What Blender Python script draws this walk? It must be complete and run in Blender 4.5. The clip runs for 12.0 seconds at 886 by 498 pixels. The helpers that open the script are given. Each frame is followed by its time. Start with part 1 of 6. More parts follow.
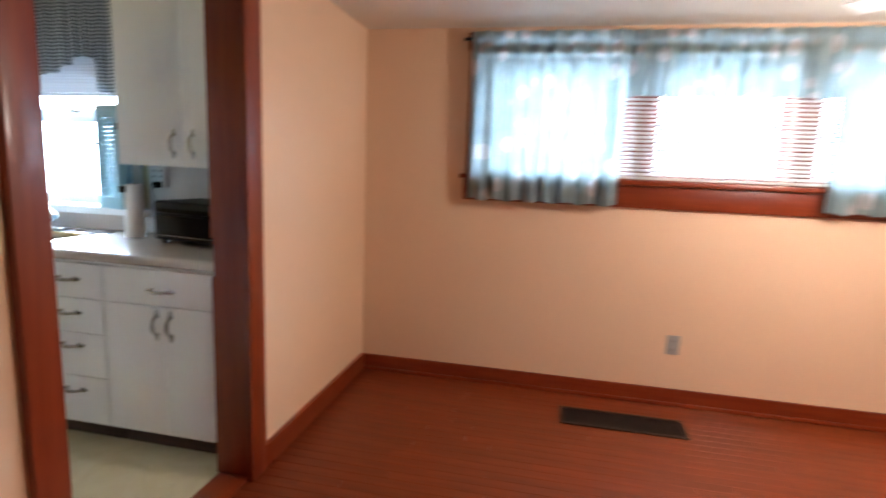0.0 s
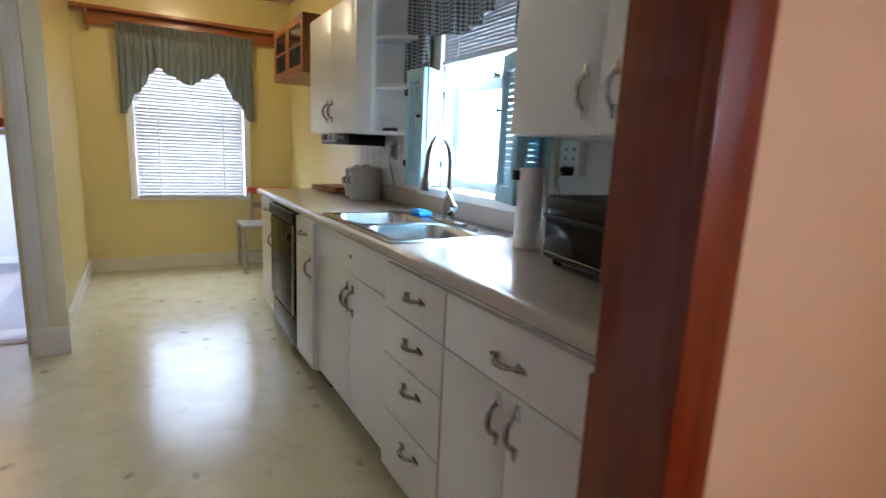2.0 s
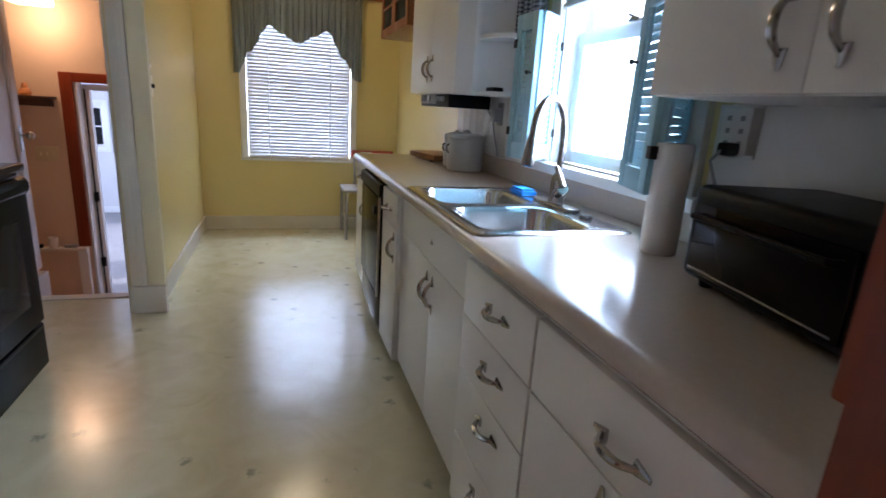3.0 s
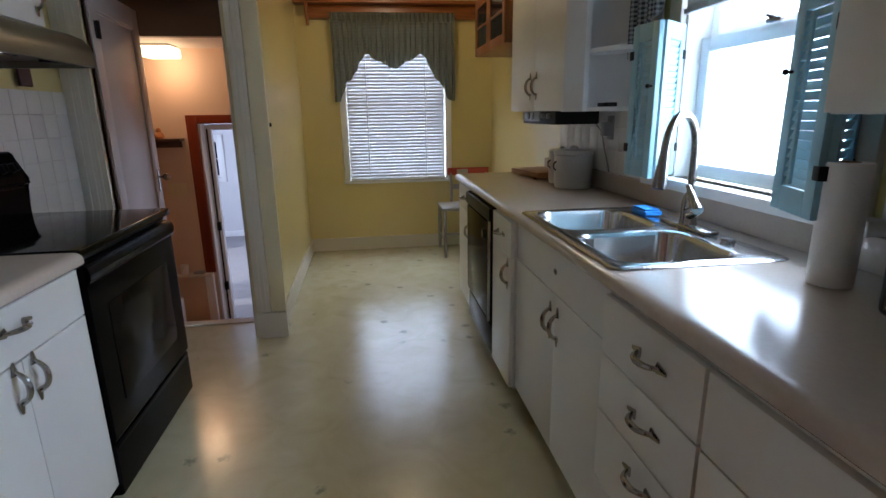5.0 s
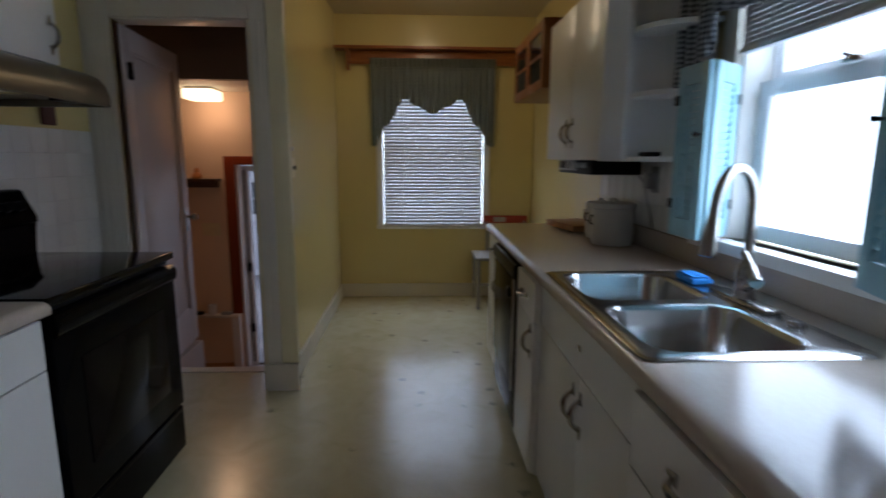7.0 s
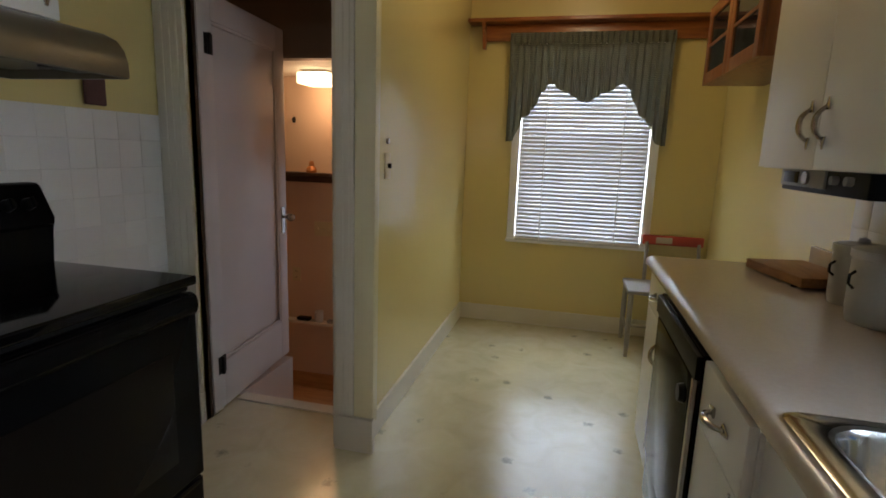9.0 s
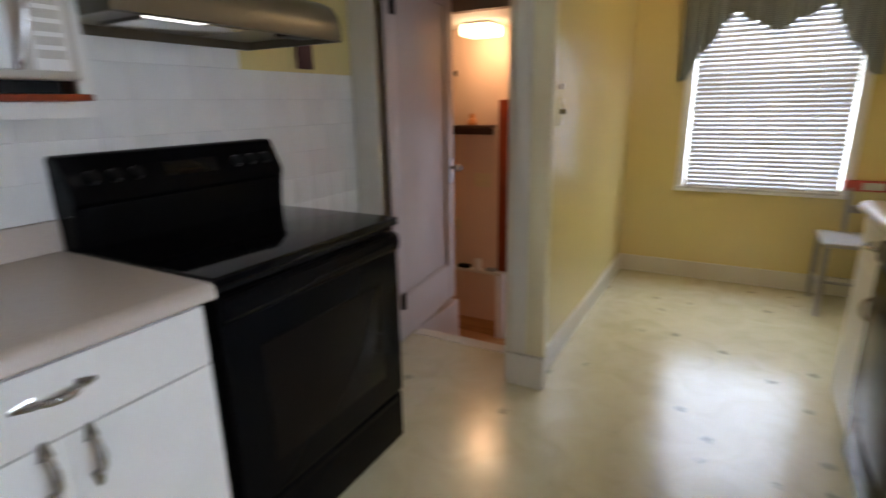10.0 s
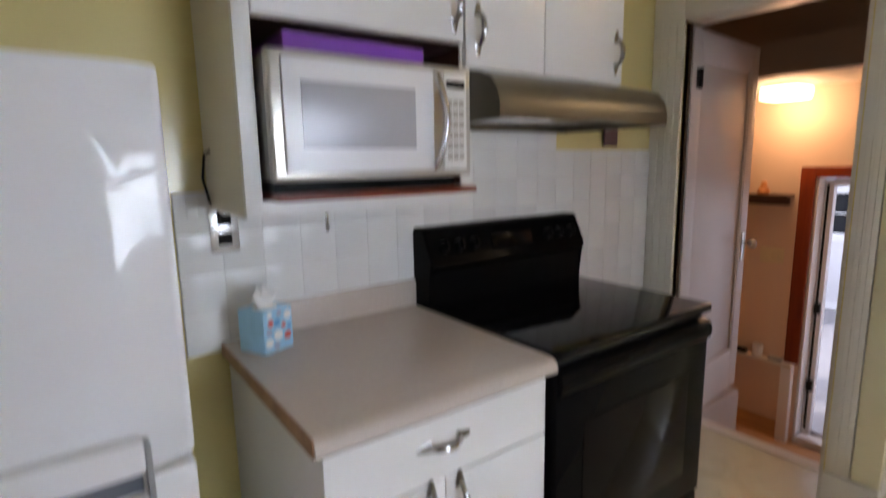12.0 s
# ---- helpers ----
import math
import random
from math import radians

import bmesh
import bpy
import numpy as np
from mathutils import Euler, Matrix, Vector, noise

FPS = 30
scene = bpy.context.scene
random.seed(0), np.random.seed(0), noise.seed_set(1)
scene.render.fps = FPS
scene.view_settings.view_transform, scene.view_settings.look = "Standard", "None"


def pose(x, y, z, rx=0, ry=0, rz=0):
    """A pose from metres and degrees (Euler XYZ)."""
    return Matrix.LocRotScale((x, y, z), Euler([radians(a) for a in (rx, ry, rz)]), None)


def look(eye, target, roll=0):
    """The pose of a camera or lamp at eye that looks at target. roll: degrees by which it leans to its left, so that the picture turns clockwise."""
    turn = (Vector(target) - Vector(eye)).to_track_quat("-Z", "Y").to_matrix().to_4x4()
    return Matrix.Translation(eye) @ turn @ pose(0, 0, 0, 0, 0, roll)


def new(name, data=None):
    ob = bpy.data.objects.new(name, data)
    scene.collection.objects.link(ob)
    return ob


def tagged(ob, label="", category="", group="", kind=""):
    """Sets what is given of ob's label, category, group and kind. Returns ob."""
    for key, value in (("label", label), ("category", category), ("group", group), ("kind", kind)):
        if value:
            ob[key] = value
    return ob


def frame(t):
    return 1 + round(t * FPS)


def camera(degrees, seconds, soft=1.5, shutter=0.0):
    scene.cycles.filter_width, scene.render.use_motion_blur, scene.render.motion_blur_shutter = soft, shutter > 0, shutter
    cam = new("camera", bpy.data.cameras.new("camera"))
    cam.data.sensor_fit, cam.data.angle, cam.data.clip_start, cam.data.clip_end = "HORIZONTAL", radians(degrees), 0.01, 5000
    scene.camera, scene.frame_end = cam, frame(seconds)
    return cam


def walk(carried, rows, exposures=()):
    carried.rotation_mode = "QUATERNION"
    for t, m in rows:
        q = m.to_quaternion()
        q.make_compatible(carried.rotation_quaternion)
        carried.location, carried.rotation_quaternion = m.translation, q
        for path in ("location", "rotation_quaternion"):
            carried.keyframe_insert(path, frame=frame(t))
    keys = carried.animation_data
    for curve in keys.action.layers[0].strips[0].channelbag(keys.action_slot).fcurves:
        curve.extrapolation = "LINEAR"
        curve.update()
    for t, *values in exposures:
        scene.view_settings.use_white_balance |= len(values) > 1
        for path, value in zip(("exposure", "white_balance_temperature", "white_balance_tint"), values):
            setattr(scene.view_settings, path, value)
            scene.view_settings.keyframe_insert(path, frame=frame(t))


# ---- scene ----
cam = camera(80.8, 12.0, 1.5, 0.5)
METRES, EYE, TILT, LEAN, TURN = 3.65, 1.22, 0.0, 0.0, 9.3
PATH = [
    (0, (0.177, -0.087, 1.337), (-0.222, 1.848, 1.026), 2.3),
    (0.5, (0.012, 0.236, 1.253), (-0.8, 2.03, 0.905), 1.1),
    (1, (-0.145, 0.554, 1.234), (-1.153, 2.241, 0.865), -0.0),
    (1.5, (-0.295, 0.859, 1.257), (-1.811, 2.097, 0.844), 2.9),
    (2, (-0.542, 1.08, 1.232), (-2.242, 2.066, 0.86), 2.7),
    (2.5, (-0.76, 1.197, 1.253), (-2.55, 1.993, 0.849), 0.7),
    (3, (-0.879, 1.306, 1.236), (-2.716, 1.899, 0.712), 3.7),
    (5, (-0.957, 1.204, 1.301), (-2.874, 1.473, 0.797), -0.9),
    (5.5, (-0.957, 1.179, 1.308), (-2.87, 1.523, 0.838), -0.8),
    (6, (-0.964, 1.219, 1.358), (-2.832, 1.882, 1.089), 0.4),
    (6.5, (-1.025, 1.261, 1.349), (-2.923, 1.809, 1.039), -1.9),
    (7, (-1.176, 1.352, 1.306), (-3.144, 1.448, 0.965), 0.3),
    (9, (-2.036, 1.436, 1.318), (-3.948, 0.977, 0.954), 2.0),
    (9.5, (-2.003, 1.424, 1.276), (-3.858, 0.876, 0.769), 1.5),
    (10, (-1.9, 1.334, 1.292), (-3.583, 0.395, 0.757), -1.1),
    (10.5, (-1.805, 1.243, 1.276), (-3.174, -0.082, 0.667), -2.4),
    (11, (-1.737, 1.171, 1.268), (-2.888, -0.329, 0.617), -1.1),
    (11.5, (-1.703, 1.144, 1.274), (-2.808, -0.39, 0.623), 0.3),
    (12, (-1.689, 1.154, 1.389), (-2.846, -0.445, 1.063), -1.0),
]
walk(cam, [(t, look(eye, target, roll)) for t, eye, target, roll in PATH],
     [(0.0, 0.9, 5700, 12), (0.5, 0.7, 5850, 12), (1.5, 0.55, 5800, 12), (2.0, 0.4, 5800, 13), (2.5, 0.2, 5700, 16), (3.0, 0.0, 5650, 17), (5.0, -0.55, 5850, 14), (5.5, -0.7, 5850, 14), (7.0, -1.35, 5850, 14),
      (9.0, -0.65, 6500, 11), (9.5, -0.3, 6450, 11), (10.0, 0.0, 6400, 15), (10.5, 0.25, 6350, 17), (11.0, 0.32, 6400, 18), (11.5, 0.27, 6400, 18), (12.0, 0.2, 6600, 18)])


# ---- world, daylight and lamps ----
world = bpy.data.worlds.new("overcast_sky")
scene.world = world
world.use_nodes = True
wnt = world.node_tree
sky = wnt.nodes.new("ShaderNodeTexSky")
sky.sky_type, sky.sun_disc = "NISHITA", False
sky.sun_elevation, sky.sun_rotation = radians(44), radians(197)
wnt.links.new(sky.outputs[0], wnt.nodes["Background"].inputs[0])
wnt.nodes["Background"].inputs[1].default_value = 0.15

sun = new("sun", bpy.data.lights.new("sun", "SUN"))
sun.data.energy, sun.data.angle, sun.data.color = 2.5, radians(1.0), (1.0, 0.95, 0.87)
sun.matrix_world = look((0, 0, 30), (-9, 30, 0))


def window_light(name, eye, target, w, h, watts, colour):
    """The sky's light in the opening of a window."""
    li = bpy.data.lights.new(name, "AREA")
    li.shape, li.size, li.size_y, li.energy, li.color = "RECTANGLE", w, h, watts, colour
    ob = new(name, li)
    ob.matrix_world = look(eye, target)
    return ob


window_light("window_light_north", (-3.0, 2.78, 1.6), (-3.0, 0, 1.55), 2.6, 1.7, 250, (0.74, 0.87, 1.0))
window_light("window_light_sky", (-2.5, 3.7, 2.9), (-2.5, 2.2, 1.2), 3.0, 1.8, 450, (0.74, 0.87, 1.0))
window_light("window_light_west", (-6.42, 1.5, 1.40), (0, 1.5, 1.35), 1.05, 1.5, 98, (0.74, 0.86, 1.0))
window_light("window_light_dining", (1.04, 3.32, 1.68), (1.04, 0, 1.62), 2.6, 0.75, 100, (0.80, 0.91, 1.0))
window_light("window_light_porch", (-7.6, -2.28, 0.8), (-7.6, 0, 0.5), 1.6, 1.1, 90, (0.78, 0.87, 1.0))


def bulb(name, place, watts, colour, radius):
    li = bpy.data.lights.new(name, "POINT")
    li.energy, li.color, li.shadow_soft_size = watts, colour, radius
    new(name, li).location = place


bulb("bulb_nook", (-5.0, 1.43, 2.36), 7, (1.0, 0.74, 0.42), 0.09)
bulb("bulb_hall", (-5.6, -0.376, 1.68), 5.0, (1.0, 0.54, 0.27), 0.08)
bulb("bulb_dining", (1.7, 1.9, 1.72), 46, (1.0, 0.80, 0.62), 0.16)


# ---- materials ----
def material(name, colour, rough=0.5, metal=0.0, vary=0.08, scale=6.0, grain=0.0, grain_scale=180.0, bump=0.0, bump_scale=60.0, random_tint=0.0, stretch=(1, 1, 1), coat=0.0, gloss_vary=0.05):
    """Painted, plastic or metal surface with stains at a large scale and grain at a small one."""
    m = bpy.data.materials.new(name)
    m.use_nodes = True
    nt = m.node_tree
    b = nt.nodes["Principled BSDF"]
    tc = nt.nodes.new("ShaderNodeTexCoord")
    mp = nt.nodes.new("ShaderNodeMapping")
    mp.inputs["Scale"].default_value = stretch
    nt.links.new(tc.outputs["Object"], mp.inputs[0])
    big = nt.nodes.new("ShaderNodeTexNoise")
    big.inputs["Scale"].default_value, big.inputs["Detail"].default_value = scale, 4
    nt.links.new(mp.outputs[0], big.inputs["Vector"])
    small = nt.nodes.new("ShaderNodeTexNoise")
    small.inputs["Scale"].default_value, small.inputs["Detail"].default_value = grain_scale, 2
    nt.links.new(mp.outputs[0], small.inputs["Vector"])
    hsv = nt.nodes.new("ShaderNodeHueSaturation")
    hsv.inputs["Color"].default_value = (*colour, 1)
    val = nt.nodes.new("ShaderNodeMath")
    val.operation = "MULTIPLY_ADD"
    val.inputs[1].default_value, val.inputs[2].default_value = 2 * vary, 1 - vary
    nt.links.new(big.outputs[0], val.inputs[0])
    val2 = nt.nodes.new("ShaderNodeMath")
    val2.operation = "MULTIPLY_ADD"
    val2.inputs[1].default_value = 2 * grain
    nt.links.new(small.outputs[0], val2.inputs[0])
    off = nt.nodes.new("ShaderNodeMath")
    off.operation = "SUBTRACT"
    off.inputs[1].default_value = grain
    nt.links.new(val.outputs[0], off.inputs[0])
    nt.links.new(off.outputs[0], val2.inputs[2])
    last = val2
    if random_tint:
        info = nt.nodes.new("ShaderNodeObjectInfo")
        rnd = nt.nodes.new("ShaderNodeMath")
        rnd.operation = "MULTIPLY_ADD"
        rnd.inputs[1].default_value, rnd.inputs[2].default_value = 2 * random_tint, 1 - random_tint
        nt.links.new(info.outputs["Random"], rnd.inputs[0])
        mul = nt.nodes.new("ShaderNodeMath")
        mul.operation = "MULTIPLY"
        nt.links.new(rnd.outputs[0], mul.inputs[0])
        nt.links.new(val2.outputs[0], mul.inputs[1])
        last = mul
    nt.links.new(last.outputs[0], hsv.inputs["Value"])
    nt.links.new(hsv.outputs[0], b.inputs["Base Color"])
    ro = nt.nodes.new("ShaderNodeMath")
    ro.operation = "MULTIPLY_ADD"
    ro.inputs[1].default_value, ro.inputs[2].default_value = 2 * gloss_vary, max(0.02, rough - gloss_vary)
    nt.links.new(big.outputs[0], ro.inputs[0])
    nt.links.new(ro.outputs[0], b.inputs["Roughness"])
    b.inputs["Metallic"].default_value = metal
    b.inputs["Coat Weight"].default_value = coat
    b.inputs["Coat Roughness"].default_value = 0.12
    if bump:
        bn = nt.nodes.new("ShaderNodeTexNoise")
        bn.inputs["Scale"].default_value, bn.inputs["Detail"].default_value = bump_scale, 3
        nt.links.new(mp.outputs[0], bn.inputs["Vector"])
        bu = nt.nodes.new("ShaderNodeBump")
        bu.inputs["Strength"].default_value, bu.inputs["Distance"].default_value = bump, 0.004
        nt.links.new(bn.outputs[0], bu.inputs["Height"])
        nt.links.new(bu.outputs[0], b.inputs["Normal"])
    if metal == 0 and max(colour) < 0.04:
        b.inputs["Specular IOR Level"].default_value = 0.22
    return m


def ramp_node(nt, source, stops):
    r = nt.nodes.new("ShaderNodeValToRGB")
    while len(r.color_ramp.elements) < len(stops):
        r.color_ramp.elements.new(0.5)
    for e, (p, c) in zip(r.color_ramp.elements, stops):
        e.position, e.color = p, (*c, 1)
    nt.links.new(source, r.inputs[0])
    return r


def wood_material(name, dark, light, stretch, rough=0.3, coat=0.3, tint=0.0):
    m = material(name, light, rough, coat=coat)
    nt = m.node_tree
    b = nt.nodes["Principled BSDF"]
    tc = nt.nodes.new("ShaderNodeTexCoord")
    mp = nt.nodes.new("ShaderNodeMapping")
    mp.inputs["Scale"].default_value = stretch
    nt.links.new(tc.outputs["Object"], mp.inputs[0])
    n = nt.nodes.new("ShaderNodeTexNoise")
    n.inputs["Scale"].default_value, n.inputs["Detail"].default_value, n.inputs["Distortion"].default_value = 7, 3, 0.4
    nt.links.new(mp.outputs[0], n.inputs["Vector"])
    r = ramp_node(nt, n.outputs[0], [(0.3, dark), (0.5, tuple((a + c) / 2 for a, c in zip(dark, light))), (0.72, light)])
    out = r.outputs[0]
    if tint:
        info = nt.nodes.new("ShaderNodeObjectInfo")
        rnd = nt.nodes.new("ShaderNodeMath")
        rnd.operation = "MULTIPLY_ADD"
        rnd.inputs[1].default_value, rnd.inputs[2].default_value = 2 * tint, 1 - tint
        nt.links.new(info.outputs["Random"], rnd.inputs[0])
        h = nt.nodes.new("ShaderNodeHueSaturation")
        nt.links.new(out, h.inputs["Color"])
        nt.links.new(rnd.outputs[0], h.inputs["Value"])
        out = h.outputs[0]
    nt.links.new(out, b.inputs["Base Color"])
    return m


def glow_material(name, colour, strength):
    m = bpy.data.materials.new(name)
    m.use_nodes = True
    b = m.node_tree.nodes["Principled BSDF"]
    b.inputs["Base Color"].default_value = (0.9, 0.88, 0.82, 1)
    b.inputs["Emission Color"].default_value = (*colour, 1)
    b.inputs["Emission Strength"].default_value = strength
    return m


def glass_material(name, rough=0.0, tint=(1, 1, 1)):
    m = bpy.data.materials.new(name)
    m.use_nodes = True
    b = m.node_tree.nodes["Principled BSDF"]
    b.inputs["Base Color"].default_value = (*tint, 1)
    b.inputs["Transmission Weight"].default_value, b.inputs["Roughness"].default_value, b.inputs["IOR"].default_value = 1.0, rough, 1.45
    return m


def cloth_material(name, kind, ground, figure, third, size, through_light):
    """Woven cloth that lets some light through. kind: gingham, check or dots."""
    m = bpy.data.materials.new(name)
    m.use_nodes = True
    nt = m.node_tree
    b = nt.nodes["Principled BSDF"]
    b.inputs["Roughness"].default_value = 0.9
    tc = nt.nodes.new("ShaderNodeTexCoord")
    uv = tc.outputs["UV"]
    mix = nt.nodes.new("ShaderNodeMix")
    mix.data_type = "RGBA"
    if kind == "dots":
        vo = nt.nodes.new("ShaderNodeTexVoronoi")
        vo.inputs["Scale"].default_value, vo.inputs["Randomness"].default_value = 1 / size, 0.7
        nt.links.new(uv, vo.inputs["Vector"])
        r = ramp_node(nt, vo.outputs["Distance"], [(0.0, figure), (0.32, figure), (0.38, ground), (1.0, third)])
        no = nt.nodes.new("ShaderNodeTexNoise")
        no.inputs["Scale"].default_value = 9
        nt.links.new(uv, no.inputs["Vector"])
        nt.links.new(no.outputs[0], mix.inputs[0])
        nt.links.new(r.outputs[0], mix.inputs[6])
        mix.inputs[7].default_value = (*third, 1)
        fac = nt.nodes.new("ShaderNodeMath")
        fac.operation = "MULTIPLY"
        fac.inputs[1].default_value = 0.35
        nt.links.new(no.outputs[0], fac.inputs[0])
        nt.links.new(fac.outputs[0], mix.inputs[0])
    else:
        sp = nt.nodes.new("ShaderNodeSeparateXYZ")
        nt.links.new(uv, sp.inputs[0])
        bars = []
        for axis in (0, 1):
            mu = nt.nodes.new("ShaderNodeMath")
            mu.operation = "MULTIPLY"
            mu.inputs[1].default_value = 2 * math.pi / size
            nt.links.new(sp.outputs[axis], mu.inputs[0])
            si = nt.nodes.new("ShaderNodeMath")
            si.operation = "SINE"
            nt.links.new(mu.outputs[0], si.inputs[0])
            gt = nt.nodes.new("ShaderNodeMath")
            gt.operation = "GREATER_THAN"
            gt.inputs[1].default_value = 0.0
            nt.links.new(si.outputs[0], gt.inputs[0])
            bars.append(gt)
        add = nt.nodes.new("ShaderNodeMath")
        add.operation = "ADD"
        nt.links.new(bars[0].outputs[0], add.inputs[0])
        nt.links.new(bars[1].outputs[0], add.inputs[1])
        half = nt.nodes.new("ShaderNodeMath")
        half.operation = "MULTIPLY"
        half.inputs[1].default_value = 0.5
        nt.links.new(add.outputs[0], half.inputs[0])
        nt.links.new(half.outputs[0], mix.inputs[0])
        mix.inputs[6].default_value, mix.inputs[7].default_value = (*ground, 1), (*figure, 1)
    nt.links.new(mix.outputs[2], b.inputs["Base Color"])
    tr = nt.nodes.new("ShaderNodeBsdfTranslucent")
    nt.links.new(mix.outputs[2], tr.inputs[0])
    sh = nt.nodes.new("ShaderNodeMixShader")
    sh.inputs[0].default_value = through_light
    nt.links.new(b.outputs[0], sh.inputs[1])
    nt.links.new(tr.outputs[0], sh.inputs[2])
    nt.links.new(sh.outputs[0], nt.nodes["Material Output"].inputs[0])
    wv = nt.nodes.new("ShaderNodeTexNoise")
    wv.inputs["Scale"].default_value = 400
    nt.links.new(uv, wv.inputs["Vector"])
    bu = nt.nodes.new("ShaderNodeBump")
    bu.inputs["Strength"].default_value, bu.inputs["Distance"].default_value = 0.2, 0.001
    nt.links.new(wv.outputs[0], bu.inputs["Height"])
    nt.links.new(bu.outputs[0], b.inputs["Normal"])
    return m


def vinyl_floor_material():
    """Cream sheet vinyl, marbled, with small grey-green sprigs about a hand apart."""
    m = material("cream_sheet_vinyl", (0.66, 0.61, 0.40), 0.24, vary=0.05, scale=3, gloss_vary=0.03, bump=0.008, bump_scale=7, coat=1.0)
    nt = m.node_tree
    b = nt.nodes["Principled BSDF"]
    b.inputs["Coat Roughness"].default_value = 0.17
    b.inputs["Coat IOR"].default_value = 1.5
    tc = nt.nodes.new("ShaderNodeTexCoord")
    n1 = nt.nodes.new("ShaderNodeTexNoise")
    n1.inputs["Scale"].default_value, n1.inputs["Detail"].default_value, n1.inputs["Distortion"].default_value = 5, 7, 1.2
    nt.links.new(tc.outputs["Object"], n1.inputs["Vector"])
    marble = ramp_node(nt, n1.outputs[0], [(0.3, (0.60, 0.56, 0.36)), (0.5, (0.66, 0.62, 0.42)), (0.7, (0.70, 0.67, 0.47))])
    vo = nt.nodes.new("ShaderNodeTexVoronoi")
    vo.inputs["Scale"].default_value, vo.inputs["Randomness"].default_value = 5.2, 0.55
    nt.links.new(tc.outputs["Object"], vo.inputs["Vector"])
    n2 = nt.nodes.new("ShaderNodeTexNoise")
    n2.inputs["Scale"].default_value, n2.inputs["Detail"].default_value = 45, 4
    nt.links.new(tc.outputs["Object"], n2.inputs["Vector"])
    ad = nt.nodes.new("ShaderNodeMath")
    ad.operation = "MULTIPLY_ADD"
    ad.inputs[1].default_value = 0.34
    nt.links.new(n2.outputs[0], ad.inputs[0])
    nt.links.new(vo.outputs["Distance"], ad.inputs[2])
    spot = ramp_node(nt, ad.outputs[0], [(0.225, (1, 1, 1)), (0.33, (0, 0, 0))])
    mx = nt.nodes.new("ShaderNodeMix")
    mx.data_type = "RGBA"
    fm = nt.nodes.new("ShaderNodeMath")
    fm.operation = "MULTIPLY"
    fm.inputs[1].default_value = 0.7
    nt.links.new(spot.outputs[0], fm.inputs[0])
    nt.links.new(fm.outputs[0], mx.inputs[0])
    nt.links.new(marble.outputs[0], mx.inputs[6])
    mx.inputs[7].default_value = (0.24, 0.25, 0.19, 1)
    nt.links.new(mx.outputs[2], b.inputs["Base Color"])
    n3 = nt.nodes.new("ShaderNodeTexNoise")
    n3.inputs["Scale"].default_value, n3.inputs["Detail"].default_value = 38, 3
    nt.links.new(tc.outputs["Object"], n3.inputs["Vector"])
    ripple = nt.nodes.new("ShaderNodeBump")
    ripple.inputs["Strength"].default_value, ripple.inputs["Distance"].default_value = 0.05, 0.004
    nt.links.new(n3.outputs[0], ripple.inputs["Height"])
    nt.links.new(ripple.outputs[0], b.inputs["Coat Normal"])
    return m


def laminate_material():
    m = material("beige_laminate", (0.50, 0.43, 0.36), 0.21, vary=0.05, scale=4, gloss_vary=0.03, coat=0.25)
    nt = m.node_tree
    b = nt.nodes["Principled BSDF"]
    tc = nt.nodes.new("ShaderNodeTexCoord")
    n1 = nt.nodes.new("ShaderNodeTexNoise")
    n1.inputs["Scale"].default_value, n1.inputs["Detail"].default_value = 90, 2
    nt.links.new(tc.outputs["Object"], n1.inputs["Vector"])
    r = ramp_node(nt, n1.outputs[0], [(0.25, (0.515, 0.437, 0.372)), (0.5, (0.53, 0.452, 0.387)), (0.75, (0.545, 0.467, 0.402))])
    nt.links.new(r.outputs[0], b.inputs["Base Color"])
    return m


peach = material("peach_wall_paint", (0.72, 0.51, 0.34), 0.55, vary=0.05, scale=1.6, grain=0.01, grain_scale=30, bump=0.05, bump_scale=28)
yellow = material("yellow_gloss_paint", (0.68, 0.57, 0.24), 0.33, vary=0.05, scale=1.8, bump=0.03, bump_scale=7, coat=0.75)
pale_yellow = material("pale_yellow_gloss_paint", (0.70, 0.64, 0.42), 0.33, vary=0.05, scale=2.5, bump=0.03, bump_scale=9, coat=0.5)
cream = material("cream_trim_paint", (0.67, 0.635, 0.55), 0.36, vary=0.07, scale=3, bump=0.03, bump_scale=12)
white_wall = material("white_wall_paint", (0.72, 0.71, 0.67), 0.4, vary=0.05, scale=2, bump=0.03, bump_scale=12)
hall_paint = material("tan_hall_paint", (0.70, 0.53, 0.40), 0.5, vary=0.06, scale=2, bump=0.15, bump_scale=90)
porch_paint = material("pale_porch_paint", (0.66, 0.66, 0.70), 0.6, vary=0.05, scale=2)
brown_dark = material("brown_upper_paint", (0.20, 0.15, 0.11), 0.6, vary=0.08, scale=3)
ceiling_paint = material("ceiling_paint", (0.74, 0.70, 0.62), 0.6, vary=0.05, scale=2, bump=0.2, bump_scale=70)
kitchen_ceiling_paint = material("kitchen_ceiling_paint", (0.62, 0.54, 0.36), 0.5, vary=0.05, scale=2, bump=0.15, bump_scale=70)
enamel = material("white_cabinet_enamel", (0.76, 0.745, 0.71), 0.37, vary=0.05, scale=3, bump=0.02, bump_scale=10, coat=0.2)
door_enamel = material("grey_white_door_paint", (0.60, 0.57, 0.56), 0.35, vary=0.06, scale=3, bump=0.04, bump_scale=14)
appliance_white = material("white_appliance_enamel", (0.78, 0.78, 0.78), 0.05, vary=0.02, scale=2, gloss_vary=0.01)
tile_white = material("white_glazed_tile", (0.76, 0.75, 0.72), 0.12, vary=0.03, scale=9, random_tint=0.035, gloss_vary=0.03, bump=0.04, bump_scale=14)
